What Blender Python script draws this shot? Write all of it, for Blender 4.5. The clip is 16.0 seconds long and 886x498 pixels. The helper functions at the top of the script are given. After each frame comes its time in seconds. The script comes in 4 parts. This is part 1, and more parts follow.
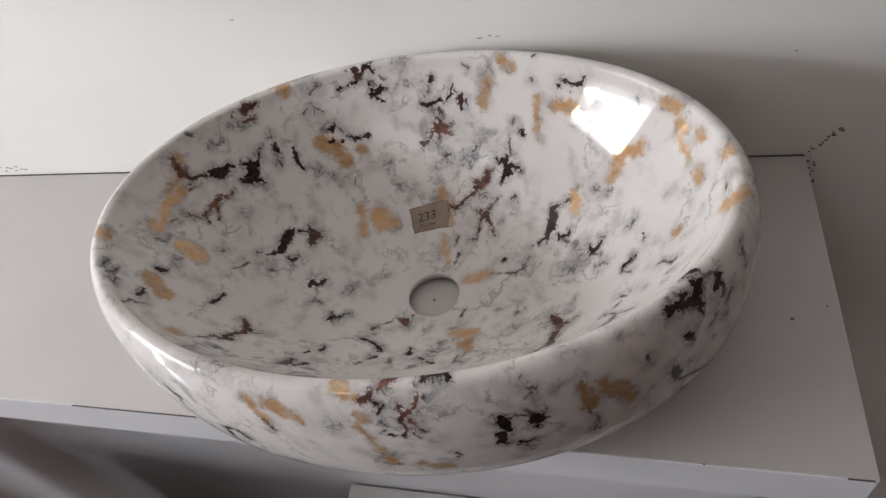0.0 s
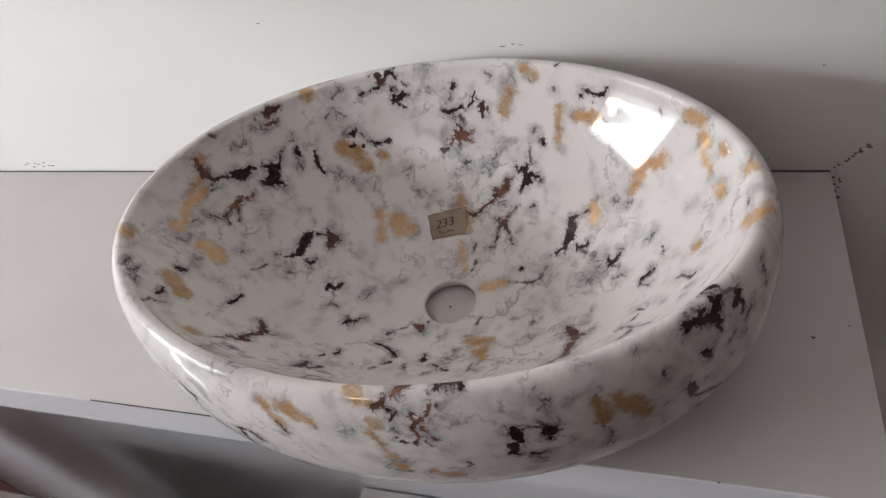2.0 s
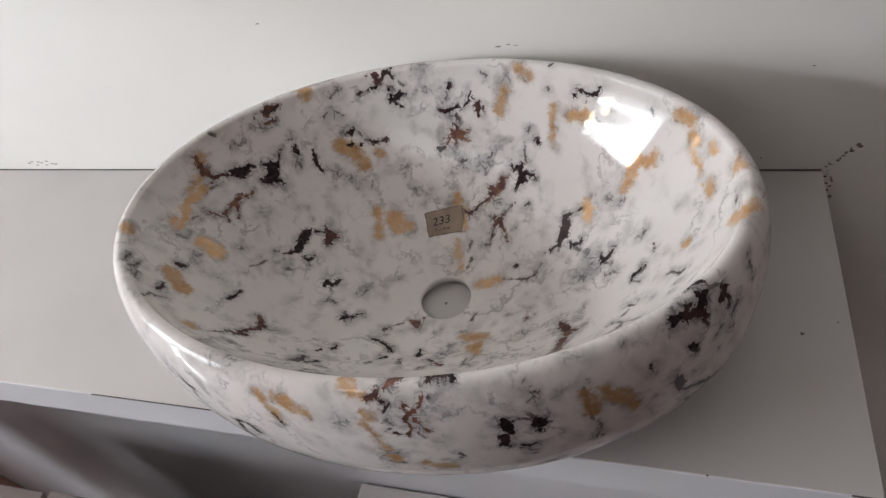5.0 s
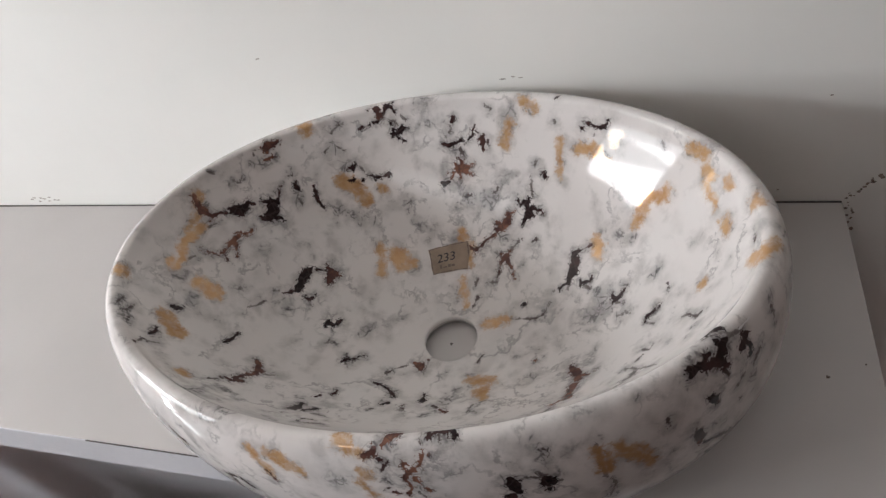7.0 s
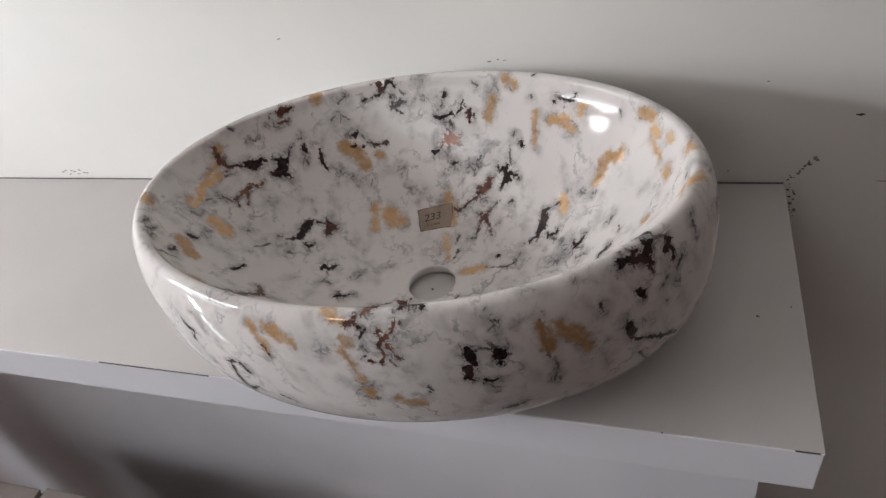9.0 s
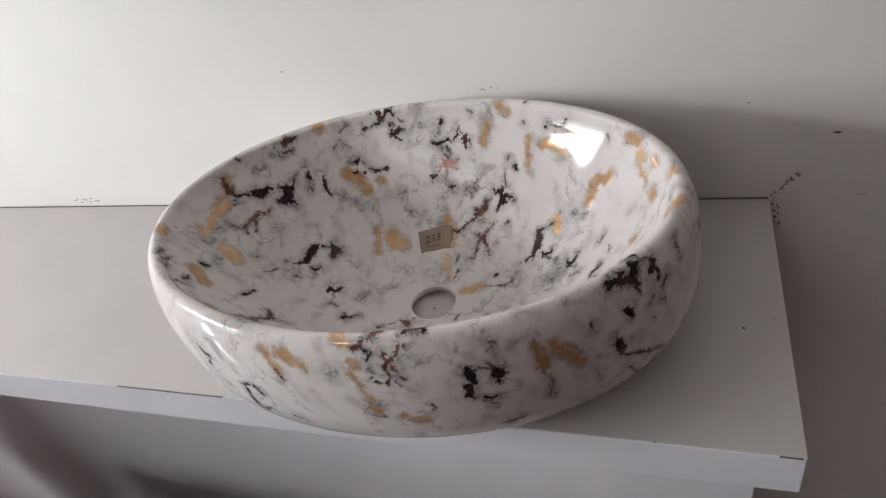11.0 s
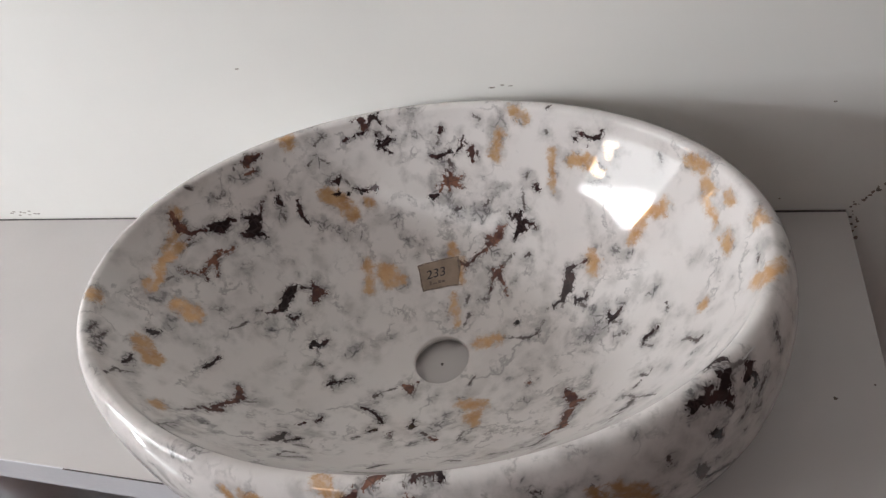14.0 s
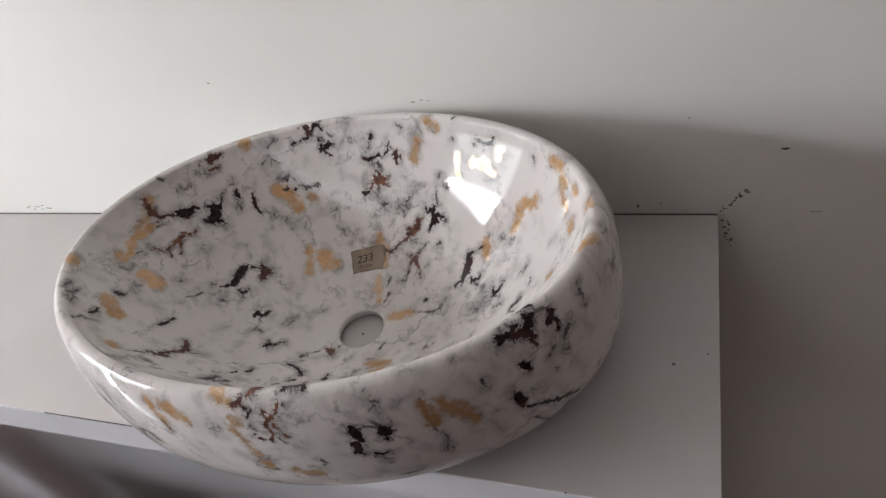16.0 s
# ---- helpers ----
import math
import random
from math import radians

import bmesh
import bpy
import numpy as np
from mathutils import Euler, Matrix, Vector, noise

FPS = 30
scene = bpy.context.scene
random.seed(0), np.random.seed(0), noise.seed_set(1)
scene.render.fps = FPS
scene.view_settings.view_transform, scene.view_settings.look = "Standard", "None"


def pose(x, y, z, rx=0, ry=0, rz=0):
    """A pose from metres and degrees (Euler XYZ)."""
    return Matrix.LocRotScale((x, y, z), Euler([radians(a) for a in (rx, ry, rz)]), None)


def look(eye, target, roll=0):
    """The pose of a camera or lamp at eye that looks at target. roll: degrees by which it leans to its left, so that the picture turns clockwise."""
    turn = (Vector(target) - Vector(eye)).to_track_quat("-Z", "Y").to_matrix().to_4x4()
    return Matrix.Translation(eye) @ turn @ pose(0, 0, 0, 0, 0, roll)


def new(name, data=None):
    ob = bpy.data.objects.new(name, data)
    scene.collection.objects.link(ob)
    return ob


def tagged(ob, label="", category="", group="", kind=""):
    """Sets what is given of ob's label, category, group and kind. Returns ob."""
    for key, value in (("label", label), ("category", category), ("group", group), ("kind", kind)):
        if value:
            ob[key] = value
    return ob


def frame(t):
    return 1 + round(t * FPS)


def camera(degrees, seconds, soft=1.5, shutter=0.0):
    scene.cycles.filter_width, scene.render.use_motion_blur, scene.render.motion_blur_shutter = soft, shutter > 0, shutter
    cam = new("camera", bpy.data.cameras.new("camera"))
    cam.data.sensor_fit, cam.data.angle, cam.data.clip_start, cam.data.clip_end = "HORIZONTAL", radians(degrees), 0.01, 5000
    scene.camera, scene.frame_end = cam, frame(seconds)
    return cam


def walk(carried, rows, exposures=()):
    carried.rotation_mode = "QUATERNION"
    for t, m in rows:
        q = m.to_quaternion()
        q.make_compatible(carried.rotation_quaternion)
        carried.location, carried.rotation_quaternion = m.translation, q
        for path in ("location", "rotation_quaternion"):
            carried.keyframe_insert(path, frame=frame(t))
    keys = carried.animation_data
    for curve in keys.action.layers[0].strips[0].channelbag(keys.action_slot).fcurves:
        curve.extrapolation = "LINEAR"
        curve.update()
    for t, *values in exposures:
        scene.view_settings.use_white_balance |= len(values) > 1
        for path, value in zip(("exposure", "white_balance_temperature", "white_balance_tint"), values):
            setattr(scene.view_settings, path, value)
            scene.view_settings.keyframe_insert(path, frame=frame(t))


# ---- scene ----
cam = camera(68.46, 16.0, soft=1.35)
# seconds, eye, target, roll
PATH = [
    (0, (-0.1697, -0.5405, 1.2979), (-0.4435, 0.0725, 0.5568), -17.68),
    (0.5, (-0.1729, -0.5451, 1.2992), (-0.4437, 0.0773, 0.5649), -16.27),
    (1, (-0.1708, -0.5460, 1.2966), (-0.4520, 0.0791, 0.5685), -16.31),
    (1.5, (-0.1697, -0.5420, 1.2951), (-0.4501, 0.0846, 0.5679), -16.10),
    (2, (-0.1691, -0.5385, 1.2992), (-0.4697, 0.0741, 0.5683), -17.60),
    (2.5, (-0.1687, -0.5422, 1.3000), (-0.4696, 0.0788, 0.5762), -16.89),
    (3, (-0.1670, -0.5459, 1.3015), (-0.4737, 0.0763, 0.5813), -17.13),
    (3.5, (-0.1658, -0.5440, 1.3000), (-0.4691, 0.0716, 0.5726), -17.25),
    (3.7, (-0.1605, -0.5491, 1.3052), (-0.4671, 0.0653, 0.5783), -17.35),
    (4, (-0.1607, -0.5480, 1.3040), (-0.4658, 0.0657, 0.5758), -17.40),
    (4.5, (-0.1607, -0.5466, 1.3030), (-0.4646, 0.0661, 0.5735), -17.51),
    (5, (-0.1602, -0.5450, 1.3028), (-0.4644, 0.0671, 0.5728), -17.68),
    (5.5, (-0.1590, -0.5421, 1.3029), (-0.4651, 0.0692, 0.5731), -17.99),
    (6, (-0.1628, -0.5317, 1.2958), (-0.4666, 0.0803, 0.5656), -18.20),
    (6.5, (-0.1581, -0.5225, 1.2968), (-0.4674, 0.0938, 0.5726), -18.62),
    (7, (-0.1614, -0.5202, 1.2939), (-0.4829, 0.1161, 0.5928), -18.44),
    (7.5, (-0.1820, -0.5388, 1.2848), (-0.4829, 0.1420, 0.6170), -13.80),
    (8, (-0.1938, -0.5578, 1.2816), (-0.5080, 0.1388, 0.6366), -12.48),
    (8.5, (-0.1836, -0.5725, 1.2669), (-0.4814, 0.1220, 0.6119), -11.75),
    (9, (-0.1134, -0.6387, 1.2726), (-0.4437, 0.0531, 0.6304), -14.56),
    (9.2, (-0.1030, -0.6585, 1.2812), (-0.4249, 0.0361, 0.6378), -14.63),
    (9.5, (-0.1038, -0.6505, 1.2885), (-0.4440, 0.0400, 0.6501), -15.45),
    (10, (-0.1018, -0.6539, 1.2942), (-0.4420, 0.0397, 0.6592), -15.83),
    (10.5, (-0.1009, -0.6539, 1.2985), (-0.4385, 0.0427, 0.6655), -16.02),
    (11, (-0.1005, -0.6507, 1.3028), (-0.4351, 0.0483, 0.6707), -16.08),
    (11.3, (-0.1071, -0.6544, 1.2970), (-0.4313, 0.0595, 0.6764), -14.95),
    (11.5, (-0.1071, -0.6374, 1.2992), (-0.4365, 0.0660, 0.6693), -15.91),
    (12, (-0.1211, -0.6042, 1.2900), (-0.4535, 0.0765, 0.6371), -15.78),
    (12.5, (-0.1354, -0.5757, 1.2846), (-0.4542, 0.1028, 0.6228), -14.53),
    (13, (-0.1287, -0.5551, 1.2884), (-0.4559, 0.1096, 0.6167), -16.52),
    (13.5, (-0.1390, -0.5239, 1.2865), (-0.4645, 0.1178, 0.5920), -18.36),
    (14, (-0.1617, -0.4900, 1.2861), (-0.4804, 0.1444, 0.5819), -19.11),
    (14.5, (-0.1691, -0.4693, 1.2730), (-0.4485, 0.1475, 0.5371), -17.71),
    (15, (-0.1598, -0.4813, 1.2723), (-0.4307, 0.1396, 0.5368), -17.20),
    (15.5, (-0.1312, -0.5144, 1.2813), (-0.4319, 0.1277, 0.5761), -16.68),
    (16, (-0.0229, -0.5632, 1.3018), (-0.3831, 0.0959, 0.6415), -18.56),
]
walk(cam, [(t, look(eye, target, roll)) for t, eye, target, roll in PATH],
     [(0, 0.0), (6.8, 0.0), (8.0, -0.10), (8.5, -0.10), (9.0, -0.03), (13.0, 0.0), (14.4, -0.04), (15.1, -0.07), (16.0, 0.0)])

# ---- world and light ----
world = bpy.data.worlds.new("sky")
scene.world = world
world.use_nodes = True
wn = world.node_tree
sky = wn.nodes.new("ShaderNodeTexSky")
sky.sky_type, sky.sun_disc = "NISHITA", False
sky.sun_elevation, sky.sun_rotation = radians(40), radians(-90)
wn.nodes["Background"].inputs["Strength"].default_value = 0.12
wn.links.new(sky.outputs[0], wn.nodes["Background"].inputs["Color"])

X0, X1, LOW, HIGH, T = -4.34, 2.2, -0.35, 2.5, 0.12     # the back wall's ends, floor, ceiling, the walls' thickness
# the slanting window wall: a point of it, its way along, and the opening's ends and heights
SLANT, ALONG_WALL = Vector((-2.63, -1.15, 0)), Vector((0.832, -0.555, 0))
OPEN_A, OPEN_B, OPEN_Z0, OPEN_Z1 = -0.62, 0.72, 1.05, 1.985
SKYLINE = 1.66                               # above it the opening shows sky, below it the shaded ground outside
DOOR_A, DOOR_B, DOOR_Z = -0.04, 0.50, 0.86   # an added low opening under the window, lets light onto the cabinet
SIDE_A, SIDE_B, SIDE_Z0, SIDE_Z1 = 1.3, 2.8, 2.08, 2.42    # an added opening for fill light, high up further along
SLOT_A, SLOT_B = -0.325, -0.275              # an added narrow gap beside the low opening, for the light streak
OUT = Vector((-0.555, -0.832, 0))


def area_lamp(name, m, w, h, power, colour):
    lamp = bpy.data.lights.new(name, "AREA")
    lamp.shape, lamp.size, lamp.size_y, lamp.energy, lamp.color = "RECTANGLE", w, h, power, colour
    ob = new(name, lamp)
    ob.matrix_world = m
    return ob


for name, low, high, power, tint in (("window_sky_daylight", SKYLINE, OPEN_Z1, 57, (0.95, 0.97, 1.0)), ("window_ground_daylight", OPEN_Z0, SKYLINE, 25, (0.94, 0.98, 1.0))):
    mid = SLANT + ALONG_WALL * (OPEN_A + OPEN_B) / 2 + Vector((0, 0, (low + high) / 2)) + OUT * 0.06
    area_lamp(name, look(mid, mid - OUT), OPEN_B - OPEN_A, high - low, power, tint)

# added fill lamp from the front, brightens the wall and the bowl
side = SLANT + ALONG_WALL * (SIDE_A + SIDE_B) / 2 + Vector((0, 0, (SIDE_Z0 + SIDE_Z1) / 2)) + OUT * 0.06
area_lamp("side_fill_light", look(side, side - OUT), SIDE_B - SIDE_A, SIDE_Z1 - SIDE_Z0, 6.2, (0.97, 0.97, 1.0))
# added narrow lamp outside, shines through the low opening and the gap onto the cabinet
fill_at = SLANT + Vector((-1.34, -0.67, 0.36))
area_lamp("cabinet_fill_light", look(fill_at, fill_at + Vector((2, 1, 0.0))), 0.12, 1.1, 48, (0.93, 0.96, 1.0))


# ---- materials ----
class Nodes:
    """A node material with short calls."""

    def __init__(self, name):
        self.mat = bpy.data.materials.new(name)
        self.mat.use_nodes = True
        self.tree = self.mat.node_tree
        self.bsdf = self.tree.nodes["Principled BSDF"]

    def add(self, kind, **values):
        node = self.tree.nodes.new(kind)
        for key, value in values.items():
            node.inputs[key.replace("_", " ")].default_value = value
        return node

    def link(self, out, into):
        self.tree.links.new(out, into)

    def coords(self):
        return self.add("ShaderNodeTexCoord").outputs["Object"]

    def noise(self, scale, detail=4.0, rough=0.55, vector=None, distortion=0.0):
        node = self.add("ShaderNodeTexNoise", Scale=scale, Detail=detail, Roughness=rough, Distortion=distortion)
        self.link(vector or self.coords(), node.inputs["Vector"])
        return node

    def math(self, op, a, b=None, c=None, clamp=False):
        node = self.tree.nodes.new("ShaderNodeMath")
        node.operation, node.use_clamp = op, clamp
        for n, v in enumerate((a, b, c)):
            if v is None:
                continue
            if isinstance(v, (int, float)):
                node.inputs[n].default_value = v
            else:
                self.link(v, node.inputs[n])
        return node.outputs[0]

    def ramp(self, value, lo, hi, out_lo=0.0, out_hi=1.0, smooth=True):
        node = self.tree.nodes.new("ShaderNodeMapRange")
        node.interpolation_type = "SMOOTHSTEP" if smooth else "LINEAR"
        self.link(value, node.inputs["Value"])
        for key, v in (("From Min", lo), ("From Max", hi), ("To Min", out_lo), ("To Max", out_hi)):
            node.inputs[key].default_value = v
        return node.outputs[0]

    def mix(self, fac, a, b):
        node = self.tree.nodes.new("ShaderNodeMix")
        node.data_type = "RGBA"
        for socket, v in ((node.inputs["Factor"], fac), (node.inputs["A"], a), (node.inputs["B"], b)):
            if isinstance(v, (int, float)):
                socket.default_value = v
            elif isinstance(v, tuple):
                socket.default_value = (*v, 1.0)
            else:
                self.link(v, socket)
        return node.outputs["Result"]

    def bump(self, height, strength, distance):
        node = self.add("ShaderNodeBump", Strength=strength, Distance=distance)
        self.link(height, node.inputs["Height"])
        self.link(node.outputs[0], self.bsdf.inputs["Normal"])

    def set(self, **values):
        for key, value in values.items():
            socket = self.bsdf.inputs[key.replace("_", " ")]
            if hasattr(value, "is_linked"):
                self.link(value, socket)
            elif isinstance(value, tuple):
                socket.default_value = (*value, 1.0)
            else:
                socket.default_value = value
        return self.mat


def plain(name, colour, rough, vary=0.06, scale=6.0, fine=90.0, relief=0.15, depth=0.001, metal=0.0):
    n = Nodes(name)
    dark = tuple(c * (1 - 2 * vary) for c in colour)
    big, small = n.noise(scale, 5), n.noise(fine, 3)
    col = n.mix(n.ramp(big.outputs[0], 0.3, 0.7), dark, colour)
    n.bump(small.outputs[0], relief, depth)
    return n.set(Base_Color=col, Roughness=n.ramp(small.outputs[0], 0.3, 0.7, rough * 0.85, rough * 1.15), Metallic=metal)


WALL_PAINT = plain("wall_paint", (0.89, 0.885, 0.855), 0.6, 0.03, 2.0, 140.0, 0.12)
# the tops' laminate is toned darker and warmer than the fronts, as light falls
LAMINATE_DIM = plain("white_laminate_dim", (0.51, 0.485, 0.475), 0.42, 0.03, 5.0, 260.0, 0.05)
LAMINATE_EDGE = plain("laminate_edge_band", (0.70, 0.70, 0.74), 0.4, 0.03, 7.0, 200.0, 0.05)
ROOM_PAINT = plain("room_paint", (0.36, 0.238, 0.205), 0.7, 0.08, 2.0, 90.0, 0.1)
CEILING_PAINT = plain("ceiling_paint", (0.64, 0.60, 0.57), 0.7, 0.05, 2.0)
FLOOR_TILE = plain("floor_tile", (0.06, 0.05, 0.047), 0.3, 0.15, 4.0, 120.0, 0.1)
FAINT = plain("faint_scuff", (0.42, 0.38, 0.34), 0.8, 0.2, 60.0)
DIRT = plain("dirt", (0.14, 0.115, 0.095), 0.8, 0.2, 60.0)
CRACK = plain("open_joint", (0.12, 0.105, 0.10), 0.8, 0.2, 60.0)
CARTON = plain("carton_board", (0.30, 0.255, 0.24), 0.75, 0.06, 12.0, 220.0, 0.1)
PAPER = plain("label_paper", (0.35, 0.265, 0.20), 0.75, 0.14, 60.0, 500.0, 0.1, 0.0003)
INK = plain("pen_ink", (0.02, 0.02, 0.025), 0.6, 0.1, 80.0)
INK_FAINT = plain("faded_ink", (0.16, 0.12, 0.10), 0.7, 0.1, 80.0)
FRAME_PAINT = plain("window_frame_paint", (0.7, 0.7, 0.7), 0.4)


# ---- mesh helpers ----
def mesh_of(name, bm, material, smooth=False):
    me = bpy.data.meshes.new(name)
    bm.to_mesh(me)
    bm.free()
    for m in material if isinstance(material, (list, tuple)) else (material,):
        me.materials.append(m)
    if smooth:
        for p in me.polygons:
            p.use_smooth = True
    return me


def part(name, bm, material, parent=None, label="", smooth=False):
    ob = new(name, mesh_of(name, bm, material, smooth))
    ob.parent = parent
    return tagged(ob, label)


def box(x0, x1, y0, y1, z0, z1, bevel=0.0, segments=2, bm=None):
    bm = bm or bmesh.new()
    made = bmesh.ops.create_cube(bm, size=1.0)["verts"]
    for v in made:
        v.co = (x0 if v.co.x < 0 else x1, y0 if v.co.y < 0 else y1, z0 if v.co.z < 0 else z1)
    if bevel:
        edges = list({e for v in made for e in v.link_edges})
        bmesh.ops.bevel(bm, geom=edges, offset=bevel, segments=segments, affect="EDGES", profile=0.5)
    return bm


def structure(name, bm, material, label, category):
    return tagged(part(name, bm, material), label, category, kind="structure")


# ---- the room ----
BOARD_Z, BOARD_T, BOARD_D = 0.80, 0.052, 0.333
FLOOR_Y = -4.6
wall_back = structure("wall_back", box(X0 - T, X1 + T, 0, T, LOW, HIGH), WALL_PAINT, "off-white painted plaster wall with small scuffs", "wall")
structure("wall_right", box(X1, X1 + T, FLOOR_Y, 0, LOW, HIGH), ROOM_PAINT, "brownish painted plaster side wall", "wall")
bm = bmesh.new()
for a, b, c, d in ((-2.1, OPEN_A, LOW, HIGH), (OPEN_B, SIDE_A, LOW, HIGH), (SIDE_B, 5.9, LOW, HIGH), (SIDE_A, SIDE_B, LOW, SIDE_Z0), (SIDE_A, SIDE_B, SIDE_Z1, HIGH), (OPEN_A, OPEN_B, OPEN_Z1, HIGH), (OPEN_A, OPEN_B, DOOR_Z, OPEN_Z0),
                   (OPEN_A, SLOT_A, LOW, DOOR_Z), (SLOT_B, DOOR_A, LOW, DOOR_Z), (DOOR_B, OPEN_B, LOW, DOOR_Z)):
    box(a, b, -T, 0, c, d, bm=bm)
# added filling of the head, hollow towards the far end, trims the bowl's reflection
HEAD_A, HEAD_Z = OPEN_A + 0.30, SKYLINE + 0.06
bow = [(HEAD_A + (OPEN_B - HEAD_A) * q / 10, OPEN_Z1 - (OPEN_Z1 - HEAD_Z) * (q / 10) ** 0.75) for q in range(11)]
head = bow + [(OPEN_B, OPEN_Z1)]
for y in (-0.05, 0.0):
    bm.faces.new([bm.verts.new((a, y, c)) for a, c in head])
for (a, c), (b, d) in zip(head, head[1:] + head[:1]):
    bm.faces.new([bm.verts.new(p) for p in ((a, -0.05, c), (b, -0.05, d), (b, 0, d), (a, 0, c))])
bmesh.ops.remove_doubles(bm, verts=bm.verts, dist=1e-5)
bmesh.ops.recalc_face_normals(bm, faces=bm.faces)
wall_window = structure("wall_window", bm, ROOM_PAINT, "brownish painted wall with a window and added openings for light", "wall")
wall_window.matrix_basis = Matrix.Translation(SLANT) @ Matrix.Rotation(math.atan2(ALONG_WALL.y, ALONG_WALL.x), 4, "Z")
# unseen piers, added to shade the cabinet front and leave a streak of light
bm = box(-1.54, -1.50, -0.60, -0.336, LOW, 1.02)
box(-1.54, -1.50, -0.3358, -0.294, LOW, 0.745, bm=bm)
box(-1.84, -1.80, -0.448, -0.202, LOW, 0.745, bm=bm)
structure("shading_piers", bm, ROOM_PAINT, "plain unseen half-height piers added to shade the cabinet", "wall")
structure("floor", box(X0 - T, X1 + T, FLOOR_Y, T, LOW - 0.1, LOW), FLOOR_TILE, "dark worn floor below the shelf", "floor")
structure("ceiling", box(X0 - T, X1 + T, FLOOR_Y, T, HIGH, HIGH + 0.1), CEILING_PAINT, "plain cream ceiling", "ceiling")

# a curved foot added to the back wall, so that its shade fades smoothly
bm = bmesh.new()
COVE = 0.345
steps = [q / 14 * math.pi / 2 for q in range(15)]
for x in (X0, X1):
    for q in steps:
        bm.verts.new((x, -COVE + COVE * math.cos(q), LOW + COVE - COVE * math.sin(q)))
    bm.verts.new((x, 0.0, LOW))
    bm.verts.new((x, 0.0, LOW + COVE))
bm.verts.ensure_lookup_table()
n = len(steps)
for q in range(n - 1):
    bm.faces.new((bm.verts[q], bm.verts[q + 1], bm.verts[n + 2 + q + 1], bm.verts[n + 2 + q])).smooth = True
bmesh.ops.recalc_face_normals(bm, faces=bm.faces)
cove = structure("shade_cove", bm, WALL_PAINT, "smooth curved wall foot added to soften the shade", "skirting")

# ---- the shelf ----
shelf = tagged(new("wall_shelf"), "white laminate wall shelf board with a thick front edge", "shelf")
shelf.location = (-1.1, -BOARD_D / 2, BOARD_Z - BOARD_T)


def under(ob, parent):
    """Parent ob, keeping the place at which its mesh was built."""
    ob.parent = parent
    ob.matrix_parent_inverse = parent.matrix_basis.inverted()
    return ob


under(part("board", box(-2.2, 0, -BOARD_D, -0.002, BOARD_Z - BOARD_T, BOARD_Z - 0.001, 0.0012), LAMINATE_EDGE), shelf)
under(part("top_sheet", box(-2.2, -0.0002, -BOARD_D + 0.0008, -0.002, BOARD_Z - 0.001, BOARD_Z, 0.0003, 1), LAMINATE_DIM, None, "white laminate top sheet in a dimmed beige tone"), shelf)

def speck(name, x, y, z, r, flat, parent, material, seed, tall=1.0):
    """A small ragged mark lying on the board (flat 'z') or on the wall (flat 'y')."""
    rng = random.Random(seed)
    bm = bmesh.new()
    ring = []
    for n in range(14):
        a, q = n / 14 * 2 * math.pi, r * rng.uniform(0.55, 1.15)
        u, v = q * math.cos(a), q * tall * math.sin(a)
        ring.append((x + u, y + v, z) if flat == "z" else (x + u, y, z + v))
    top = [bm.verts.new(Vector(p) + (Vector((0, 0, 0.0003)) if flat == "z" else Vector((0, -0.0003, 0)))) for p in ring]
    low = [bm.verts.new(p) for p in ring]
    bm.faces.new(top)
    for n in range(14):
        bm.faces.new((top[n - 1], top[n], low[n], low[n - 1]))
    bmesh.ops.recalc_face_normals(bm, faces=bm.faces)
    return under(part(name, bm, material), parent)


# drilled hole, specks and the opened joint of the edge band
speck("pilot_hole", -0.35, -0.193, BOARD_Z, 0.0017, "z", shelf, CRACK, 1)
speck("speck", -0.038, -0.2, BOARD_Z, 0.0016, "z", shelf, DIRT, 2)
speck("speck", -0.010, -0.186, BOARD_Z, 0.0009, "z", shelf, DIRT, 3)
speck("speck", -0.114, -0.3325, BOARD_Z, 0.0010, "z", shelf, DIRT, 4)
for a, b, h in ((-0.695, -0.62, 0.0004), (-0.62, -0.55, 0.0002), (-0.02, -0.003, 0.0003)):
    under(part("open_joint", box(a, b, -BOARD_D - 0.0004, -BOARD_D + 0.002, BOARD_Z - 0.0012 - h / 2, BOARD_Z - 0.0012 + h / 2), CRACK), shelf)

# dark strip for both the dirt and the shadow gap at the wall
under(part("back_joint", box(-2.2, -0.001, -0.0026, -0.0004, BOARD_Z - 0.002, BOARD_Z + 0.0007), CRACK, None, "dark dirty joint along the wall with its shadow gap coloured in"), shelf)

# ---- below the shelf ----
cabinet = tagged(new("base_cabinet"), "long plain white laminate base cabinet under the shelf", "cabinet")
cabinet.location = (-0.3, -0.1, LOW)
under(part("carcass", box(-2.19, -0.006, -0.1825, -0.004, LOW, BOARD_Z - BOARD_T - 0.001, 0.001), LAMINATE_EDGE), cabinet)
under(part("front_panel", box(-2.19, -0.006, -0.20, -0.182, LOW, BOARD_Z - BOARD_T - 0.001, 0.0012), LAMINATE_EDGE), cabinet)
plinth = tagged(new("step_plinth"), "low white step plinth with rounded corner before the cabinet", "plinth")
plinth.location = (-0.3, -0.3, LOW)
under(part("plinth_body", box(-0.606, -0.008, -0.46, -0.202, LOW, 0.262, 0.012, 3), LAMINATE_EDGE), plinth)
under(part("plinth_top", box(-0.610, -0.006, -0.464, -0.2025, 0.262, 0.276, 0.005, 3), LAMINATE_DIM, None, "white laminate top in a dimmed beige tone"), plinth)

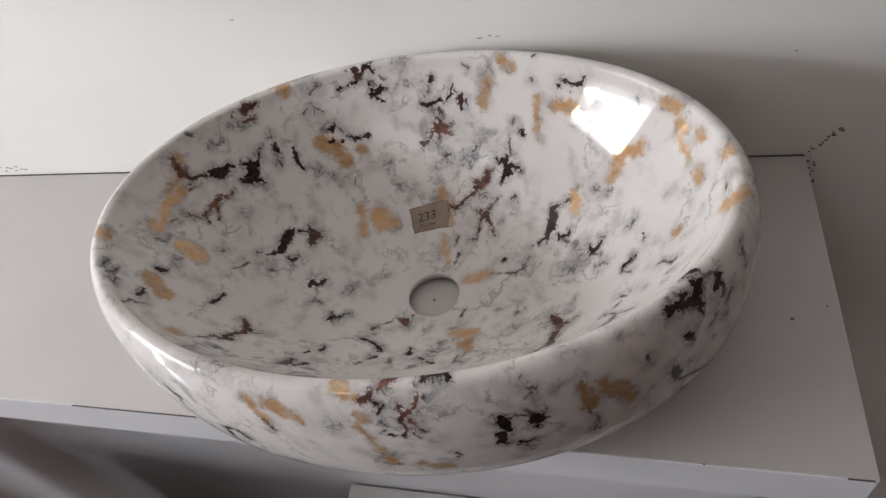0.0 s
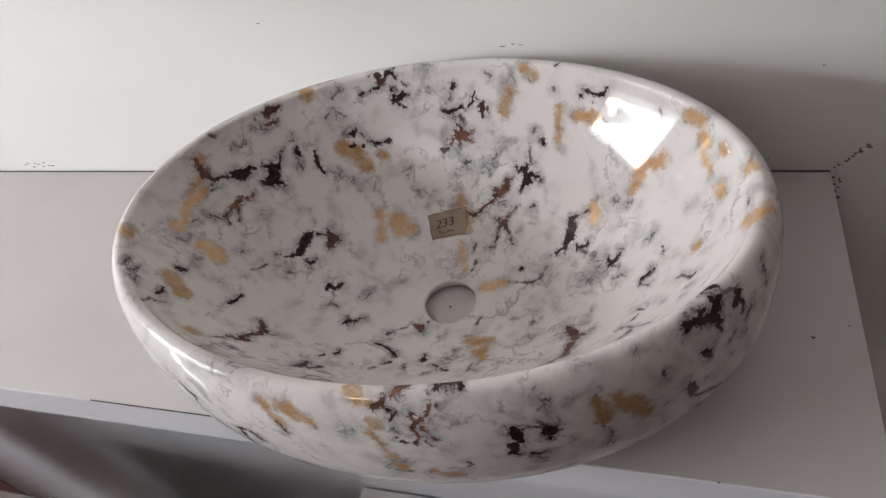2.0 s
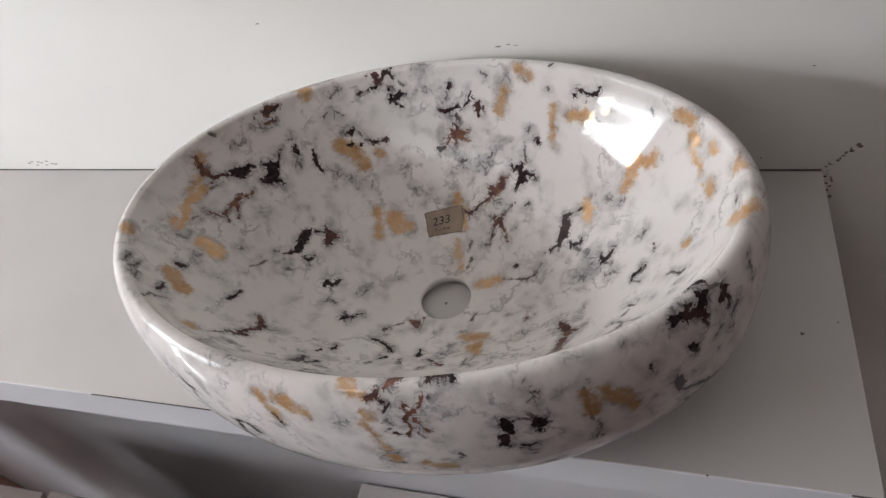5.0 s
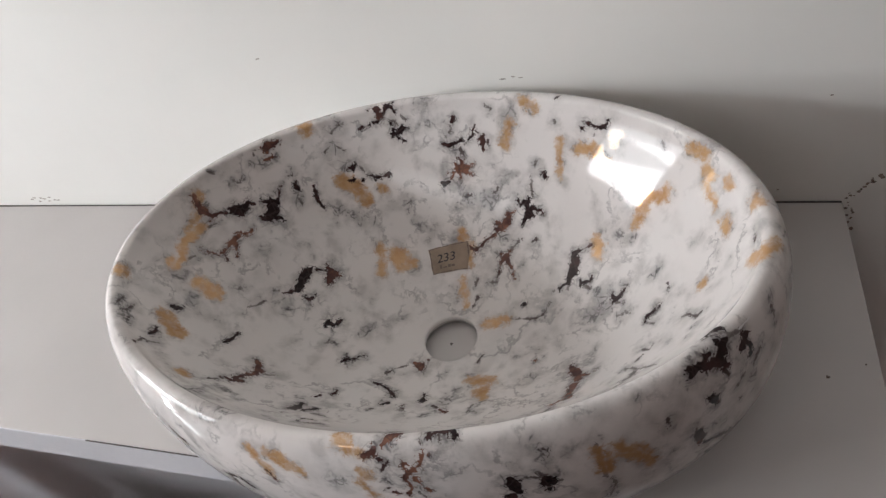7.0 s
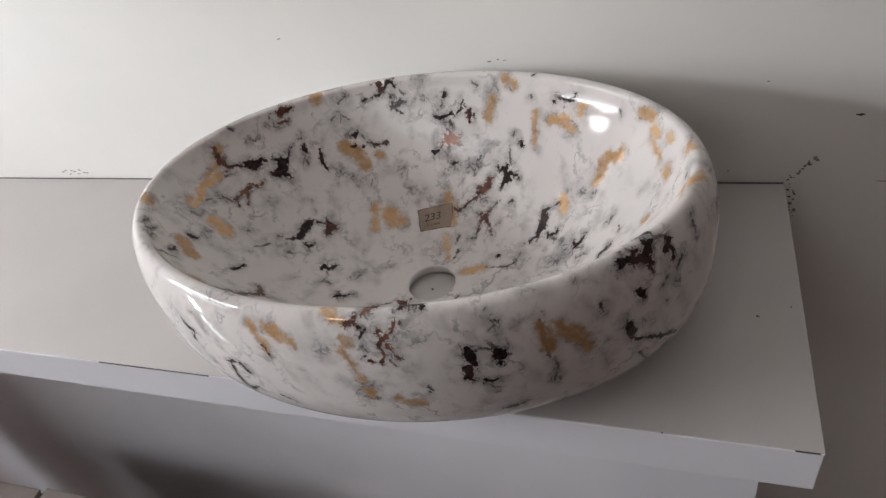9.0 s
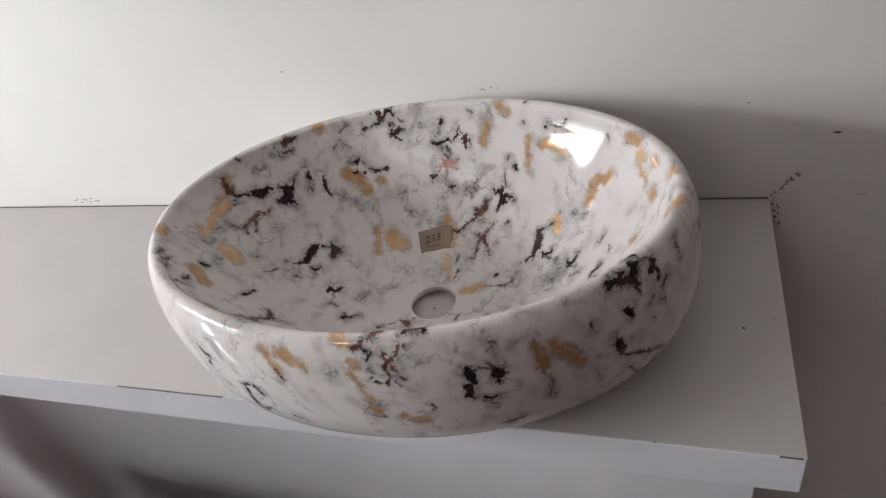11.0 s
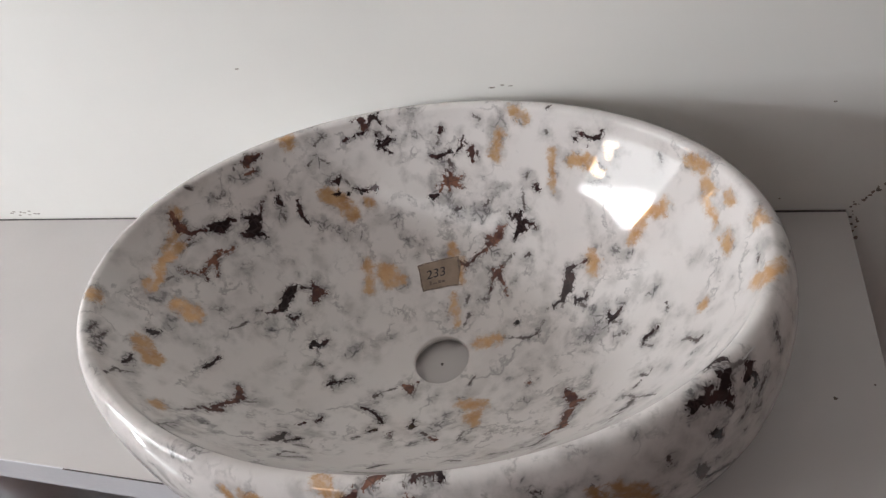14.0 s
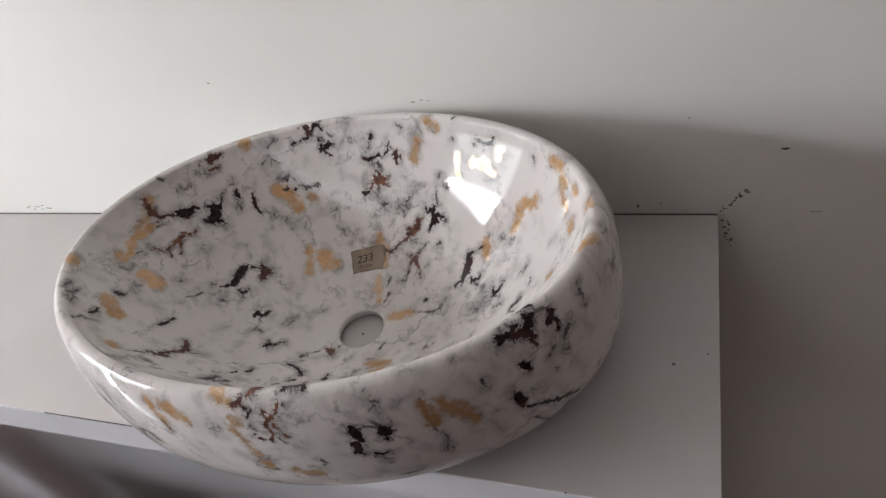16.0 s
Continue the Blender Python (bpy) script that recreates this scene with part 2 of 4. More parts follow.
CARTON_TOP = 0.45
for x0, x1, y1, turn in ((-1.26, -1.040, -0.355, 0.6), (-1.031, -0.85, -0.350, -0.4)):
    carton = tagged(new("carton"), "closed pale cardboard carton pushed up to the cabinet", "carton", "cartons before the cabinet")
    carton.location = ((x0 + x1) / 2, y1 - 0.15, LOW)
    under(part("carton_body", box(x0, x1, y1 - 0.30, y1, LOW, CARTON_TOP - 0.005, 0.004), CARTON), carton)
    for f0, f1 in ((y1 - 0.30, y1 - 0.152), (y1 - 0.149, y1 + 0.001)):
        under(part("flap", box(x0 - 0.001, x1 + 0.001, f0, f1, CARTON_TOP - 0.004, CARTON_TOP, 0.0015), CARTON), carton)
    carton.rotation_euler.z = radians(turn)

# ---- scuffs on the wall ----
for n, (x, z, r, tall) in enumerate((
    (0.056, 0.883, 0.005, 0.35),
    (0.091, 0.803, 0.008, 0.10), (-0.082, 0.812, 0.002, 2.4), (-0.03, 0.923, 0.0018, 0.6), (-0.058, 0.816, 0.0014, 0.8),
    (-0.308, 0.960, 0.004, 0.25), (-0.298, 0.962, 0.0025, 0.4), (-0.291, 0.9605, 0.003, 0.2), (-0.556, 1.003, 0.004, 0.3),
)):
    speck("scuff_mark", x, 0.0, z, 0.8 * r, "y", wall_back, DIRT if n < 1 else FAINT, 20 + n, tall)
GRIME = plain("corner_grime", (0.36, 0.30, 0.25), 0.8, 0.25, 60.0)
rng = random.Random(7)
for n in range(34):
    q = n / 16 if n < 17 else (n - 17) / 16
    x, z = (0.003 + 0.024 * q, 0.803 + 0.030 * q) if n < 17 else (0.008 + 0.004 * q, 0.798 - 0.045 * q)
    speck("grime_spot", x + rng.gauss(0, 0.0022), 0.0, z + rng.gauss(0, 0.0018), rng.uniform(0.0007, 0.0023), "y", wall_back, DIRT if n % 6 == 0 else GRIME, 200 + n, rng.uniform(0.5, 1.3))
SMUDGE = plain("smudge", (0.47, 0.425, 0.39), 0.7, 0.15, 60.0)
for n in range(9):
    speck("smudge", -1.035 + 0.006 * n, 0.0, 0.812 + 0.004 * math.sin(2.3 * n), 0.0035, "y", wall_back, SMUDGE, 60 + n, 0.35)

# ---- the wash basin ----
CX, CY, ROT, A, B = -0.3526, -0.1948, 0.0403, 0.2571, 0.1756
LIP_Z, LIP_R, BULGE, BULGE_Z, TUCK = 0.1537, 0.006, 0.0186, 0.098, 0.094
# profile, from the outlet up the bowl, over the lip and down the outside to the foot: share of the rim's axes, offset, height
INSIDE = [(0.0, 0.0270, 0.0015), (0.0, 0.0262, 0.004), (0.0, 0.0245, 0.0075), (0.0, 0.0245, 0.0100), (0.0, 0.0253, 0.0116)]
for q in (0.05, 0.12, 0.2, 0.28, 0.36, 0.44, 0.52, 0.6, 0.68, 0.75, 0.82, 0.88, 0.93, 0.965):
    INSIDE.append((q, 0.0256 * max(0.0, 1 - q / 0.5) ** 2 - 0.0015 * q**8, 0.0120 + 0.147 * q**2.6))
LIP = [(1.0, -LIP_R * math.cos(q), LIP_Z + LIP_R * math.sin(q)) for q in (0.45, 1.0)]
OUTSIDE = [(1.0, BULGE * math.sin(q), BULGE_Z + (LIP_Z + LIP_R - BULGE_Z) * math.cos(q)) for q in (0.0, 0.2, 0.4, 0.65, 0.95, 1.25)]
OUTSIDE += [(1.0, BULGE + TUCK * (math.cos(q) ** 0.71 - 1), BULGE_Z * (1 - math.sin(q) ** 0.71)) for q in (0.0, 0.1, 0.25, 0.45, 0.65, 0.85, 1.05, 1.25, 1.4, 1.5)]
PROFILE = INSIDE + LIP + OUTSIDE + [(1.0, BULGE - TUCK, 0.0), (1.0, BULGE - TUCK - 0.01, 0.0003)]


def spline(points, count):
    """count points spread evenly along a smooth curve through the given ones."""
    p = np.array(points, float)
    p = np.vstack([2 * p[0] - p[1], p, 2 * p[-1] - p[-2]])
    u = np.linspace(0, 1, 24, endpoint=False)[:, None]
    runs = [0.5 * (2 * b + (c - a) * u + (2 * a - 5 * b + 4 * c - d) * u**2 + (3 * b - a - 3 * c + d) * u**3) for a, b, c, d in zip(p, p[1:], p[2:], p[3:])]
    fine = np.vstack(runs + [p[-2:-1]])
    metric = np.stack([fine[:, 0] * (A + B) / 2 + fine[:, 1], fine[:, 2]], 1)
    s = np.r_[0, np.cumsum(np.linalg.norm(np.diff(metric, axis=0), axis=1))]
    t = np.linspace(0, s[-1], count)
    return np.stack([np.interp(t, s, fine[:, n]) for n in range(3)], 1), t


ROUND, ALONG = (1500, 520)
rows, arc = spline(PROFILE, ALONG)
theta = np.linspace(0, 2 * np.pi, ROUND, endpoint=False)
k, d, z = (rows[:, n][:, None] for n in range(3))
OFF_CENTRE = 0.005                           # the outlet stands a little off the middle
px, py = (k * A + d) * np.cos(theta) + OFF_CENTRE * (1 - k) ** 2, (k * B + d) * np.sin(theta)
verts = np.stack([px, py, z + 0 * px], -1).reshape(-1, 3)
basin = tagged(new("wash_basin"), "oval marbled ceramic countertop wash basin with gold and dark flakes", "basin")
basin.matrix_basis = pose(CX, CY, BOARD_Z, 0, 0, math.degrees(ROT))


# ---- the basin's printed marbling ----
def on_bowl(deg, mm):
    """The place on the bowl at an angle round it and a length along its profile."""
    kk, dd, zz = (np.interp(mm / 1000, arc, rows[:, n]) for n in range(3))
    a = radians(deg)
    return Vector(((kk * A + dd) * math.cos(a) + OFF_CENTRE * (1 - kk) ** 2, (kk * B + dd) * math.sin(a), zz))


FIELD = {kind: np.full(len(verts), 0.03) for kind in ("gold", "brown", "dark", "thin", "grey")}


def flake(kind, *points):
    """One stroke of the print: points as (degrees, mm, radius in mm); it lowers the distance to the nearest stroke of its kind."""
    field, places = FIELD[kind], [(np.array(on_bowl(*p[:2])), p[2] / 1000) for p in points]
    for (a, ra), (b, rb) in zip(places, places[1:] or places):
        near = np.flatnonzero((np.abs(verts - (a + b) / 2) < np.abs(b - a) / 2 + 0.03).all(1))
        p, ab = verts[near] - a, b - a
        h = np.clip(p @ ab / max(ab @ ab, 1e-9), 0, 1)
        dist = np.linalg.norm(p - h[:, None] * ab, axis=1) - ra - (rb - ra) * h
        field[near] = np.minimum(field[near], dist)


# gold strokes
flake("gold", (123.3, 259, 6.4))
flake("gold", (121.8, 196, 5.9), (118.2, 188, 5.9), (117.9, 172, 5.9))
flake("gold", (111.6, 177, 3.7))
flake("gold", (165.6, 225, 3.8), (172.5, 227, 3.7), (179.1, 220, 3.7))
flake("gold", (181.5, 224, 5.7))
flake("gold", (183.9, 197, 6.2), (185.4, 182, 6.2))
flake("gold", (193.5, 260, 5))
flake("gold", (122.1, 117, 3.2), (129.6, 90, 3.2))
flake("gold", (117.3, 103, 7.4), (117, 91, 7.4))
flake("gold", (113.1, 89, 3.7))
flake("gold", (75.9, 233, 3.9), (76.2, 215, 4))
flake("gold", (72.3, 257, 3.8), (70.5, 251, 3.8))
flake("gold", (57.9, 218, 2.8), (53.7, 225, 2.8))
flake("gold", (49.5, 239, 3.2), (49.8, 232, 3.2))
flake("gold", (52.5, 218, 3.3), (50.1, 215, 3.3))
flake("gold", (33.3, 195, 4), (33.3, 204, 4))
flake("gold", (29.7, 204, 3.5), (29.7, 213, 3.5))
flake("gold", (32.4, 186, 3.2), (30.6, 178, 3.2))
flake("gold", (30.3, 254, 4.3), (27.3, 255, 4.2))
flake("gold", (24.3, 247, 3.4), (22.5, 244, 3.3))
flake("gold", (22.2, 237, 1.7), (14.7, 232, 1.6))
flake("gold", (9.6, 233, 2.8), (6.9, 230, 2.8))
flake("gold", (17.1, 251, 3.3))
flake("gold", (6.6, 259, 4.6))
flake("gold", (352.5, 267, 4.3), (349.8, 260, 4.3), (351.6, 249, 4.4))
flake("gold", (354.9, 203, 3.6))
flake("gold", (30, 20, 3.9), (29.7, 36, 3.9))
flake("gold", (203.7, 220, 6.8), (209.1, 212, 6.7))
flake("gold", (228.3, 229, 4.4))
flake("gold", (293.7, 46, 3.2), (299.7, 54, 6), (306.3, 58, 3.2))
flake("gold", (296.4, 69, 5.8), (294.9, 85, 2.6))
flake("gold", (37.2, 146, 4.2), (34.8, 142, 4.7), (33.3, 136, 2.8))
flake("gold", (83.4, 84, 2.6), (84.3, 94, 2.1))
flake("gold", (86.7, 63, 2.1), (84.6, 46, 2))
flake("gold", (88.5, 121, 2.6))
flake("gold", (256.5, 283, 1.7), (257.4, 291, 2.5), (258.6, 300, 2.5), (258.9, 306, 1.7))
flake("gold", (259.5, 284, 3.2), (261.3, 286, 4.4), (261.9, 292, 3.2))
flake("gold", (262.8, 291, 2), (264, 296, 2.4))
flake("gold", (270.9, 267, 3), (271.8, 272, 3), (272.4, 274, 2.3), (273.9, 275, 2.2))
flake("gold", (273.3, 289, 3.4), (273.6, 294, 2.3))
flake("gold", (272.7, 295, 1.5), (273.3, 307, 1.6), (273.9, 319, 1.6), (274.5, 328, 1.6))
flake("gold", (274.8, 339, 3.3), (275.1, 345, 2.5))
flake("gold", (279.3, 350, 2.1), (280.8, 355, 2.9), (282.6, 358, 2.5))
flake("gold", (303.3, 294, 1.1), (303.6, 300, 1.8), (303.9, 308, 2.2), (303.9, 319, 1.5))
flake("gold", (304.8, 302, 1.5), (304.8, 313, 2.6), (304.8, 321, 1.9))
flake("gold", (306.6, 301, 3.3), (307.2, 307, 5.2), (309, 313, 5.3))
flake("gold", (310.2, 322, 4.3), (310.8, 333, 2.4))
# brown strokes
flake("brown", (106.8, 262, 1.6), (105.9, 260, 3.6), (105.9, 255, 3.1), (106.2, 249, 2.1))
flake("brown", (105.3, 259, 2.1), (105.3, 253, 1.6), (105.9, 247, 1))
flake("brown", (106.5, 262, 1), (107.7, 261, 0.8))
flake("brown", (135, 255, 2.2), (133.8, 257, 3.8), (135, 251, 2.2))
flake("brown", (135, 251, 1.6), (132.6, 257, 2.2), (131.1, 256, 2.1))
flake("brown", (136.8, 245, 0.8), (135.3, 245, 1.1), (133.8, 243, 0.8))
flake("brown", (82.8, 219, 1), (82.2, 221, 2.5), (81.9, 214, 2), (81.9, 209, 0.8))
flake("brown", (88.5, 201, 0.8), (87.9, 197, 1.5), (87.6, 194, 1.5))
flake("brown", (89.4, 194, 1.5), (88.5, 189, 4.6), (87.3, 190, 4.1), (86.1, 189, 1.5), (84.6, 194, 0.8))
flake("brown", (89.1, 186, 2.1), (91.5, 184, 0.8))
flake("brown", (86.7, 186, 2), (84.9, 183, 0.8), (84.3, 182, 0.8))
flake("brown", (88.2, 184, 1), (88.2, 180, 0.8))
flake("brown", (90.3, 183, 0.8), (91.2, 178, 0.8))
flake("brown", (159, 250, 2.2), (159.6, 245, 2.7), (160.5, 236, 3.8), (160.2, 232, 2.2))
flake("brown", (161.1, 235, 2.7), (159.9, 226, 2.2), (158.1, 224, 1.6), (156.3, 220, 1.4))
flake("brown", (162, 226, 1.1), (161.7, 221, 1.1))
flake("brown", (165.3, 196, 1.6), (162.3, 196, 2.7), (159.6, 197, 2.7))
flake("brown", (160.5, 196, 1.6), (158.1, 194, 1.3), (156.3, 192, 1.6), (154.2, 194, 0.8))
flake("brown", (162.6, 194, 1.6), (164.7, 188, 1.1), (166.8, 183, 0.8))
flake("brown", (165, 196, 1.6), (168.3, 195, 1.1), (170.7, 200, 1.1), (171.6, 211, 0.8))
flake("brown", (168.6, 195, 0.8), (169.8, 188, 0.8))
flake("brown", (147.6, 120, 2.1), (148.8, 113, 5.4), (153.3, 109, 2.7))
flake("brown", (148.8, 111, 2.1), (146.7, 107, 0.8))
flake("brown", (146.1, 124, 0.8), (147.3, 120, 1.1))
flake("brown", (214.2, 149, 1.9), (218.4, 152, 3.3), (220.8, 153, 1.9))
flake("brown", (219.9, 154, 3.3), (222.3, 161, 2.3), (224.1, 172, 2.3), (226.2, 182, 2.7))
flake("brown", (227.1, 179, 2.3), (228, 189, 1.8), (226.5, 190, 1.4), (227.1, 196, 0.8))
flake("brown", (277.8, 99, 2.2), (279.6, 103, 1.3))
flake("brown", (233.4, 26, 1.9), (238.5, 26, 3.4), (243.6, 25, 2.4), (239.1, 19, 1))
flake("brown", (242.4, 29, 1.9), (249.9, 31, 1))
flake("brown", (84.6, 102, 2.1), (82.2, 100, 2.1), (79.8, 105, 1.5), (77.4, 114, 1.3), (75.3, 120, 1.5))
flake("brown", (74.7, 125, 3), (72, 131, 3.5), (71.7, 136, 3), (72, 144, 2.5), (70.5, 146, 1))
flake("brown", (74.4, 131, 2), (75.6, 131, 1.5))
flake("brown", (66.9, 77, 1), (68.1, 89, 1.5), (67.5, 95, 3), (66.9, 100, 2.5), (66.6, 105, 1))
flake("brown", (66.6, 95, 2), (62.1, 87, 1), (57.3, 79, 0.8))
flake("brown", (68.7, 95, 1), (70.8, 100, 0.8))
flake("brown", (333.3, 103, 0.9), (329.4, 112, 3.4), (327.6, 119, 3.4), (324, 128, 3.3))
flake("brown", (327, 126, 1.2), (327, 132, 0.8), (330, 134, 0.8))
flake("brown", (321.3, 131, 3.3), (315.9, 143, 3.2), (313.5, 152, 2.7), (311.4, 149, 2), (309, 152, 1.6))
flake("brown", (335.7, 66, 1.4))
flake("brown", (258.3, 303, 0.8), (258.9, 312, 0.8))
flake("brown", (274.2, 277, 2.2), (275.4, 273, 1.9), (275.7, 271, 1.1))
flake("brown", (276.9, 268, 1.1), (277.8, 265, 2.9), (279, 262, 1.5), (261.6, 95, 1.5))
flake("brown", (279, 281, 0.8), (279, 285, 0.8), (279.3, 289, 2.2), (280.2, 287, 2.2), (281.1, 283, 1.5), (281.7, 278, 1.1), (282, 275, 0.8))
flake("brown", (279, 291, 1.9), (278.4, 296, 0.8))
flake("brown", (279.9, 291, 1.5), (280.2, 296, 1.1), (280.8, 302, 0.8), (281.4, 306, 0.8))
flake("brown", (279, 296, 0.8), (279.3, 303, 0.8), (278.4, 309, 1.2), (277.2, 309, 1.2), (276.3, 306, 0.8))
flake("brown", (319.2, 333, 2.4), (319.5, 343, 2.1))
# dark strokes
flake("dark", (106.5, 248, 1.6), (108.3, 247, 1), (111.3, 244, 0.8))
flake("dark", (104.7, 256, 1), (103.5, 262, 2.1), (102.3, 260, 1.5), (102, 254, 0.8))
flake("dark", (103.2, 262, 1.5), (102.3, 265, 1))
flake("dark", (103.8, 245, 0.8), (103.8, 236, 1.3), (103.8, 231, 2.1), (102.3, 233, 2.1), (101.4, 236, 2.6), (100.2, 237, 0.8))
flake("dark", (103.8, 231, 1.6), (102.6, 226, 1.3), (101.7, 224, 0.8))
flake("dark", (133.8, 212, 1.4), (134.4, 208, 2.2), (134.4, 204, 1.1))
flake("dark", (129.9, 202, 0.8), (130.2, 196, 1.4), (131.4, 189, 1.6), (131.4, 182, 1.1), (131.4, 177, 0.8))
flake("dark", (137.7, 215, 0.8), (139.8, 209, 0.8), (142.2, 201, 1.4))
flake("dark", (118.8, 207, 0.8), (117.3, 207, 2.1), (115.8, 211, 0.8))
flake("dark", (114, 196, 0.8), (112.2, 191, 1.1), (109.8, 191, 0.8), (108.3, 192, 1.6), (108.6, 188, 0.8))
flake("dark", (119.4, 195, 1.6), (117.9, 195, 1.1))
flake("dark", (116.1, 191, 1.6))
flake("dark", (89.4, 237, 2), (89.1, 239, 2), (89.1, 242, 1))
flake("dark", (92.1, 215, 1), (90.9, 214, 2), (89.4, 215, 1.5), (87.6, 218, 1.3), (86.7, 217, 0.8), (85.5, 219, 1.3), (84.9, 221, 0.8))
flake("dark", (84.6, 224, 0.8), (84.3, 230, 1.5), (84, 233, 0.8))
flake("dark", (94.2, 176, 0.8), (93, 173, 1.6), (91.5, 176, 0.8))
flake("dark", (87.3, 159, 0.8), (86.4, 159, 1.5), (84.9, 160, 0.8))
flake("dark", (65.4, 192, 1), (64.8, 190, 2), (63.9, 186, 1))
flake("dark", (69.9, 158, 1), (69, 155, 1.5), (67.8, 158, 2), (66.6, 154, 2.5), (65.1, 148, 4.5), (65.1, 144, 3))
flake("dark", (64.8, 153, 2.5), (62.7, 152, 1.5), (61.8, 153, 0.8), (60.6, 150, 0.8))
flake("dark", (66.9, 162, 0.8), (66.6, 154, 1.5))
flake("dark", (65.4, 143, 2), (66, 136, 1.2), (66.3, 134, 0.8))
flake("dark", (154.5, 220, 2.2), (153.3, 217, 4.3), (151.2, 214, 3.8))
flake("dark", (150.6, 214, 2.7), (148.8, 217, 2.2), (147.9, 213, 1.1))
flake("dark", (152.4, 212, 2.2), (153.6, 209, 0.8))
flake("dark", (145.2, 209, 2.2), (143.4, 207, 2.7), (142.8, 202, 1.6))
flake("dark", (144.3, 207, 2.2), (144.9, 197, 6), (147, 194, 4.9))
flake("dark", (148.5, 194, 1.6), (149.7, 196, 1.6))
flake("dark", (145.8, 190, 2.2), (144.6, 188, 1.1), (144.9, 184, 0.8))
flake("dark", (170.7, 131, 0.8), (169.5, 129, 1.1), (167.4, 125, 1.6), (165.6, 124, 3.7), (161.4, 126, 3.7), (157.5, 128, 4.8), (154.5, 130, 4.3), (153, 130, 2.1))
flake("dark", (154.5, 130, 1.6), (151.5, 126, 0.8), (149.1, 120, 0.8))
flake("dark", (168, 115, 1.3), (168.3, 111, 1.6), (165.3, 108, 0.8), (164.1, 108, 0.8))
flake("dark", (198, 215, 1.5), (198, 211, 1.7), (197.1, 206, 1))
flake("dark", (213.3, 237, 0.8), (211.5, 232, 1.4), (209.4, 229, 1))
flake("dark", (207, 172, 1.5), (204.3, 165, 1.5), (200.4, 159, 0.8))
flake("dark", (181.8, 88, 1), (178.8, 87, 2.1), (179.7, 82, 1.8), (177.3, 79, 2.1), (173.7, 77, 1.3))
flake("dark", (212.7, 78, 1.2), (210.6, 73, 2.2), (210.9, 69, 1.7), (207.9, 61, 1.2), (207.9, 58, 0.8))
flake("dark", (237.6, 131, 1.4), (236.7, 124, 0.9))
flake("dark", (237.9, 114, 1.8), (236.1, 107, 1.2))
flake("dark", (243.6, 173, 2.1), (243.6, 167, 3.5), (242.4, 159, 2.6), (240.9, 152, 1.3))
flake("dark", (245.4, 165, 0.9), (245.4, 158, 1.7), (245.1, 150, 1.8))
flake("dark", (254.4, 101, 0.9), (255.9, 95, 1.4))
flake("dark", (237.6, 72, 0.8), (241.2, 70, 0.9), (245.7, 72, 0.9), (252.6, 78, 1.4), (255.3, 83, 0.9))
flake("dark", (268.2, 81, 2.3), (267, 69, 1.1))
flake("dark", (40.8, 121, 1.4), (40.2, 123, 2.9), (37.8, 118, 4.8), (35.1, 111, 4.3), (33.9, 106, 2.9))
flake("dark", (41.1, 125, 1.9), (40.2, 129, 0.8), (39, 136, 0.8), (37.8, 140, 0.9))
flake("dark", (33.6, 103, 1.9), (31.8, 100, 2.4), (32.1, 95, 1), (31.5, 91, 0.8))
flake("dark", (36.6, 59, 2))
flake("dark", (29.7, 109, 0.8), (26.7, 108, 1.4), (25.8, 112, 1.4), (25.2, 115, 0.9), (27, 119, 0.8))
flake("dark", (12.3, 125, 0.9), (8.7, 124, 1.8), (9, 128, 1.8), (10.5, 134, 1.3), (12, 137, 1.3))
flake("dark", (350.7, 153, 1.3), (352.8, 153, 1.7), (353.7, 158, 1.3), (354.9, 160, 1), (355.5, 164, 0.8))
flake("dark", (321, 188, 0.8), (321.3, 192, 1.5), (322.2, 195, 1.5), (324.6, 189, 0.8))
flake("dark", (52.8, 250, 1.4), (53.1, 245, 0.8), (54, 242, 0.8), (55.8, 242, 0.8), (57.9, 244, 0.9))
flake("dark", (58.2, 239, 1.4))
flake("dark", (282.3, 267, 1.1), (282.9, 266, 1.8), (283.8, 262, 1.8), (285, 263, 1.4), (286.2, 262, 1.1), (286.8, 266, 0.8))
flake("dark", (276.3, 278, 1.1), (276.6, 281, 1.5), (276, 286, 0.8))
flake("dark", (246.6, 337, 0.9), (247.8, 336, 1.4), (247.2, 357, 1.4), (247.8, 374, 1.2), (251.1, 366, 0.8))
flake("dark", (248.1, 334, 1.4), (250.8, 333, 0.9), (251.4, 342, 1.4), (251.7, 343, 0.9))
flake("dark", (237.9, 307, 1), (239.1, 313, 1.4), (240.3, 315, 1.4), (239.1, 325, 0.8))
flake("dark", (291.9, 303, 2.2), (291.9, 309, 4.1), (292.2, 315, 3), (292.5, 319, 2.3))
flake("dark", (291.3, 321, 3.4), (291.3, 330, 2.3))
flake("dark", (290.4, 332, 1), (291, 330, 1.6), (291.6, 336, 0.8))
flake("dark", (296.1, 310, 2.6), (296.4, 315, 4.1), (297, 316, 2.3))
flake("dark", (296.4, 322, 1.9))
flake("dark", (293.4, 336, 1), (293.7, 339, 1.6), (294.6, 339, 1), (295.5, 338, 0.8))
flake("dark", (326.7, 269, 0.8), (326.1, 275, 1.1), (325.5, 279, 1.5))
flake("dark", (324.3, 277, 3), (325.2, 281, 3.4), (326.1, 287, 1.9))
flake("dark", (324.3, 272, 1.5), (322.5, 274, 1.9), (321, 275, 1.9), (319.5, 278, 1.1))
flake("dark", (330.6, 281, 1.6), (331.5, 285, 1.6), (331.5, 292, 1.6), (331.2, 294, 1.2))
flake("dark", (321.6, 301, 1.2), (322.8, 304, 1.6), (322.8, 310, 0.8))
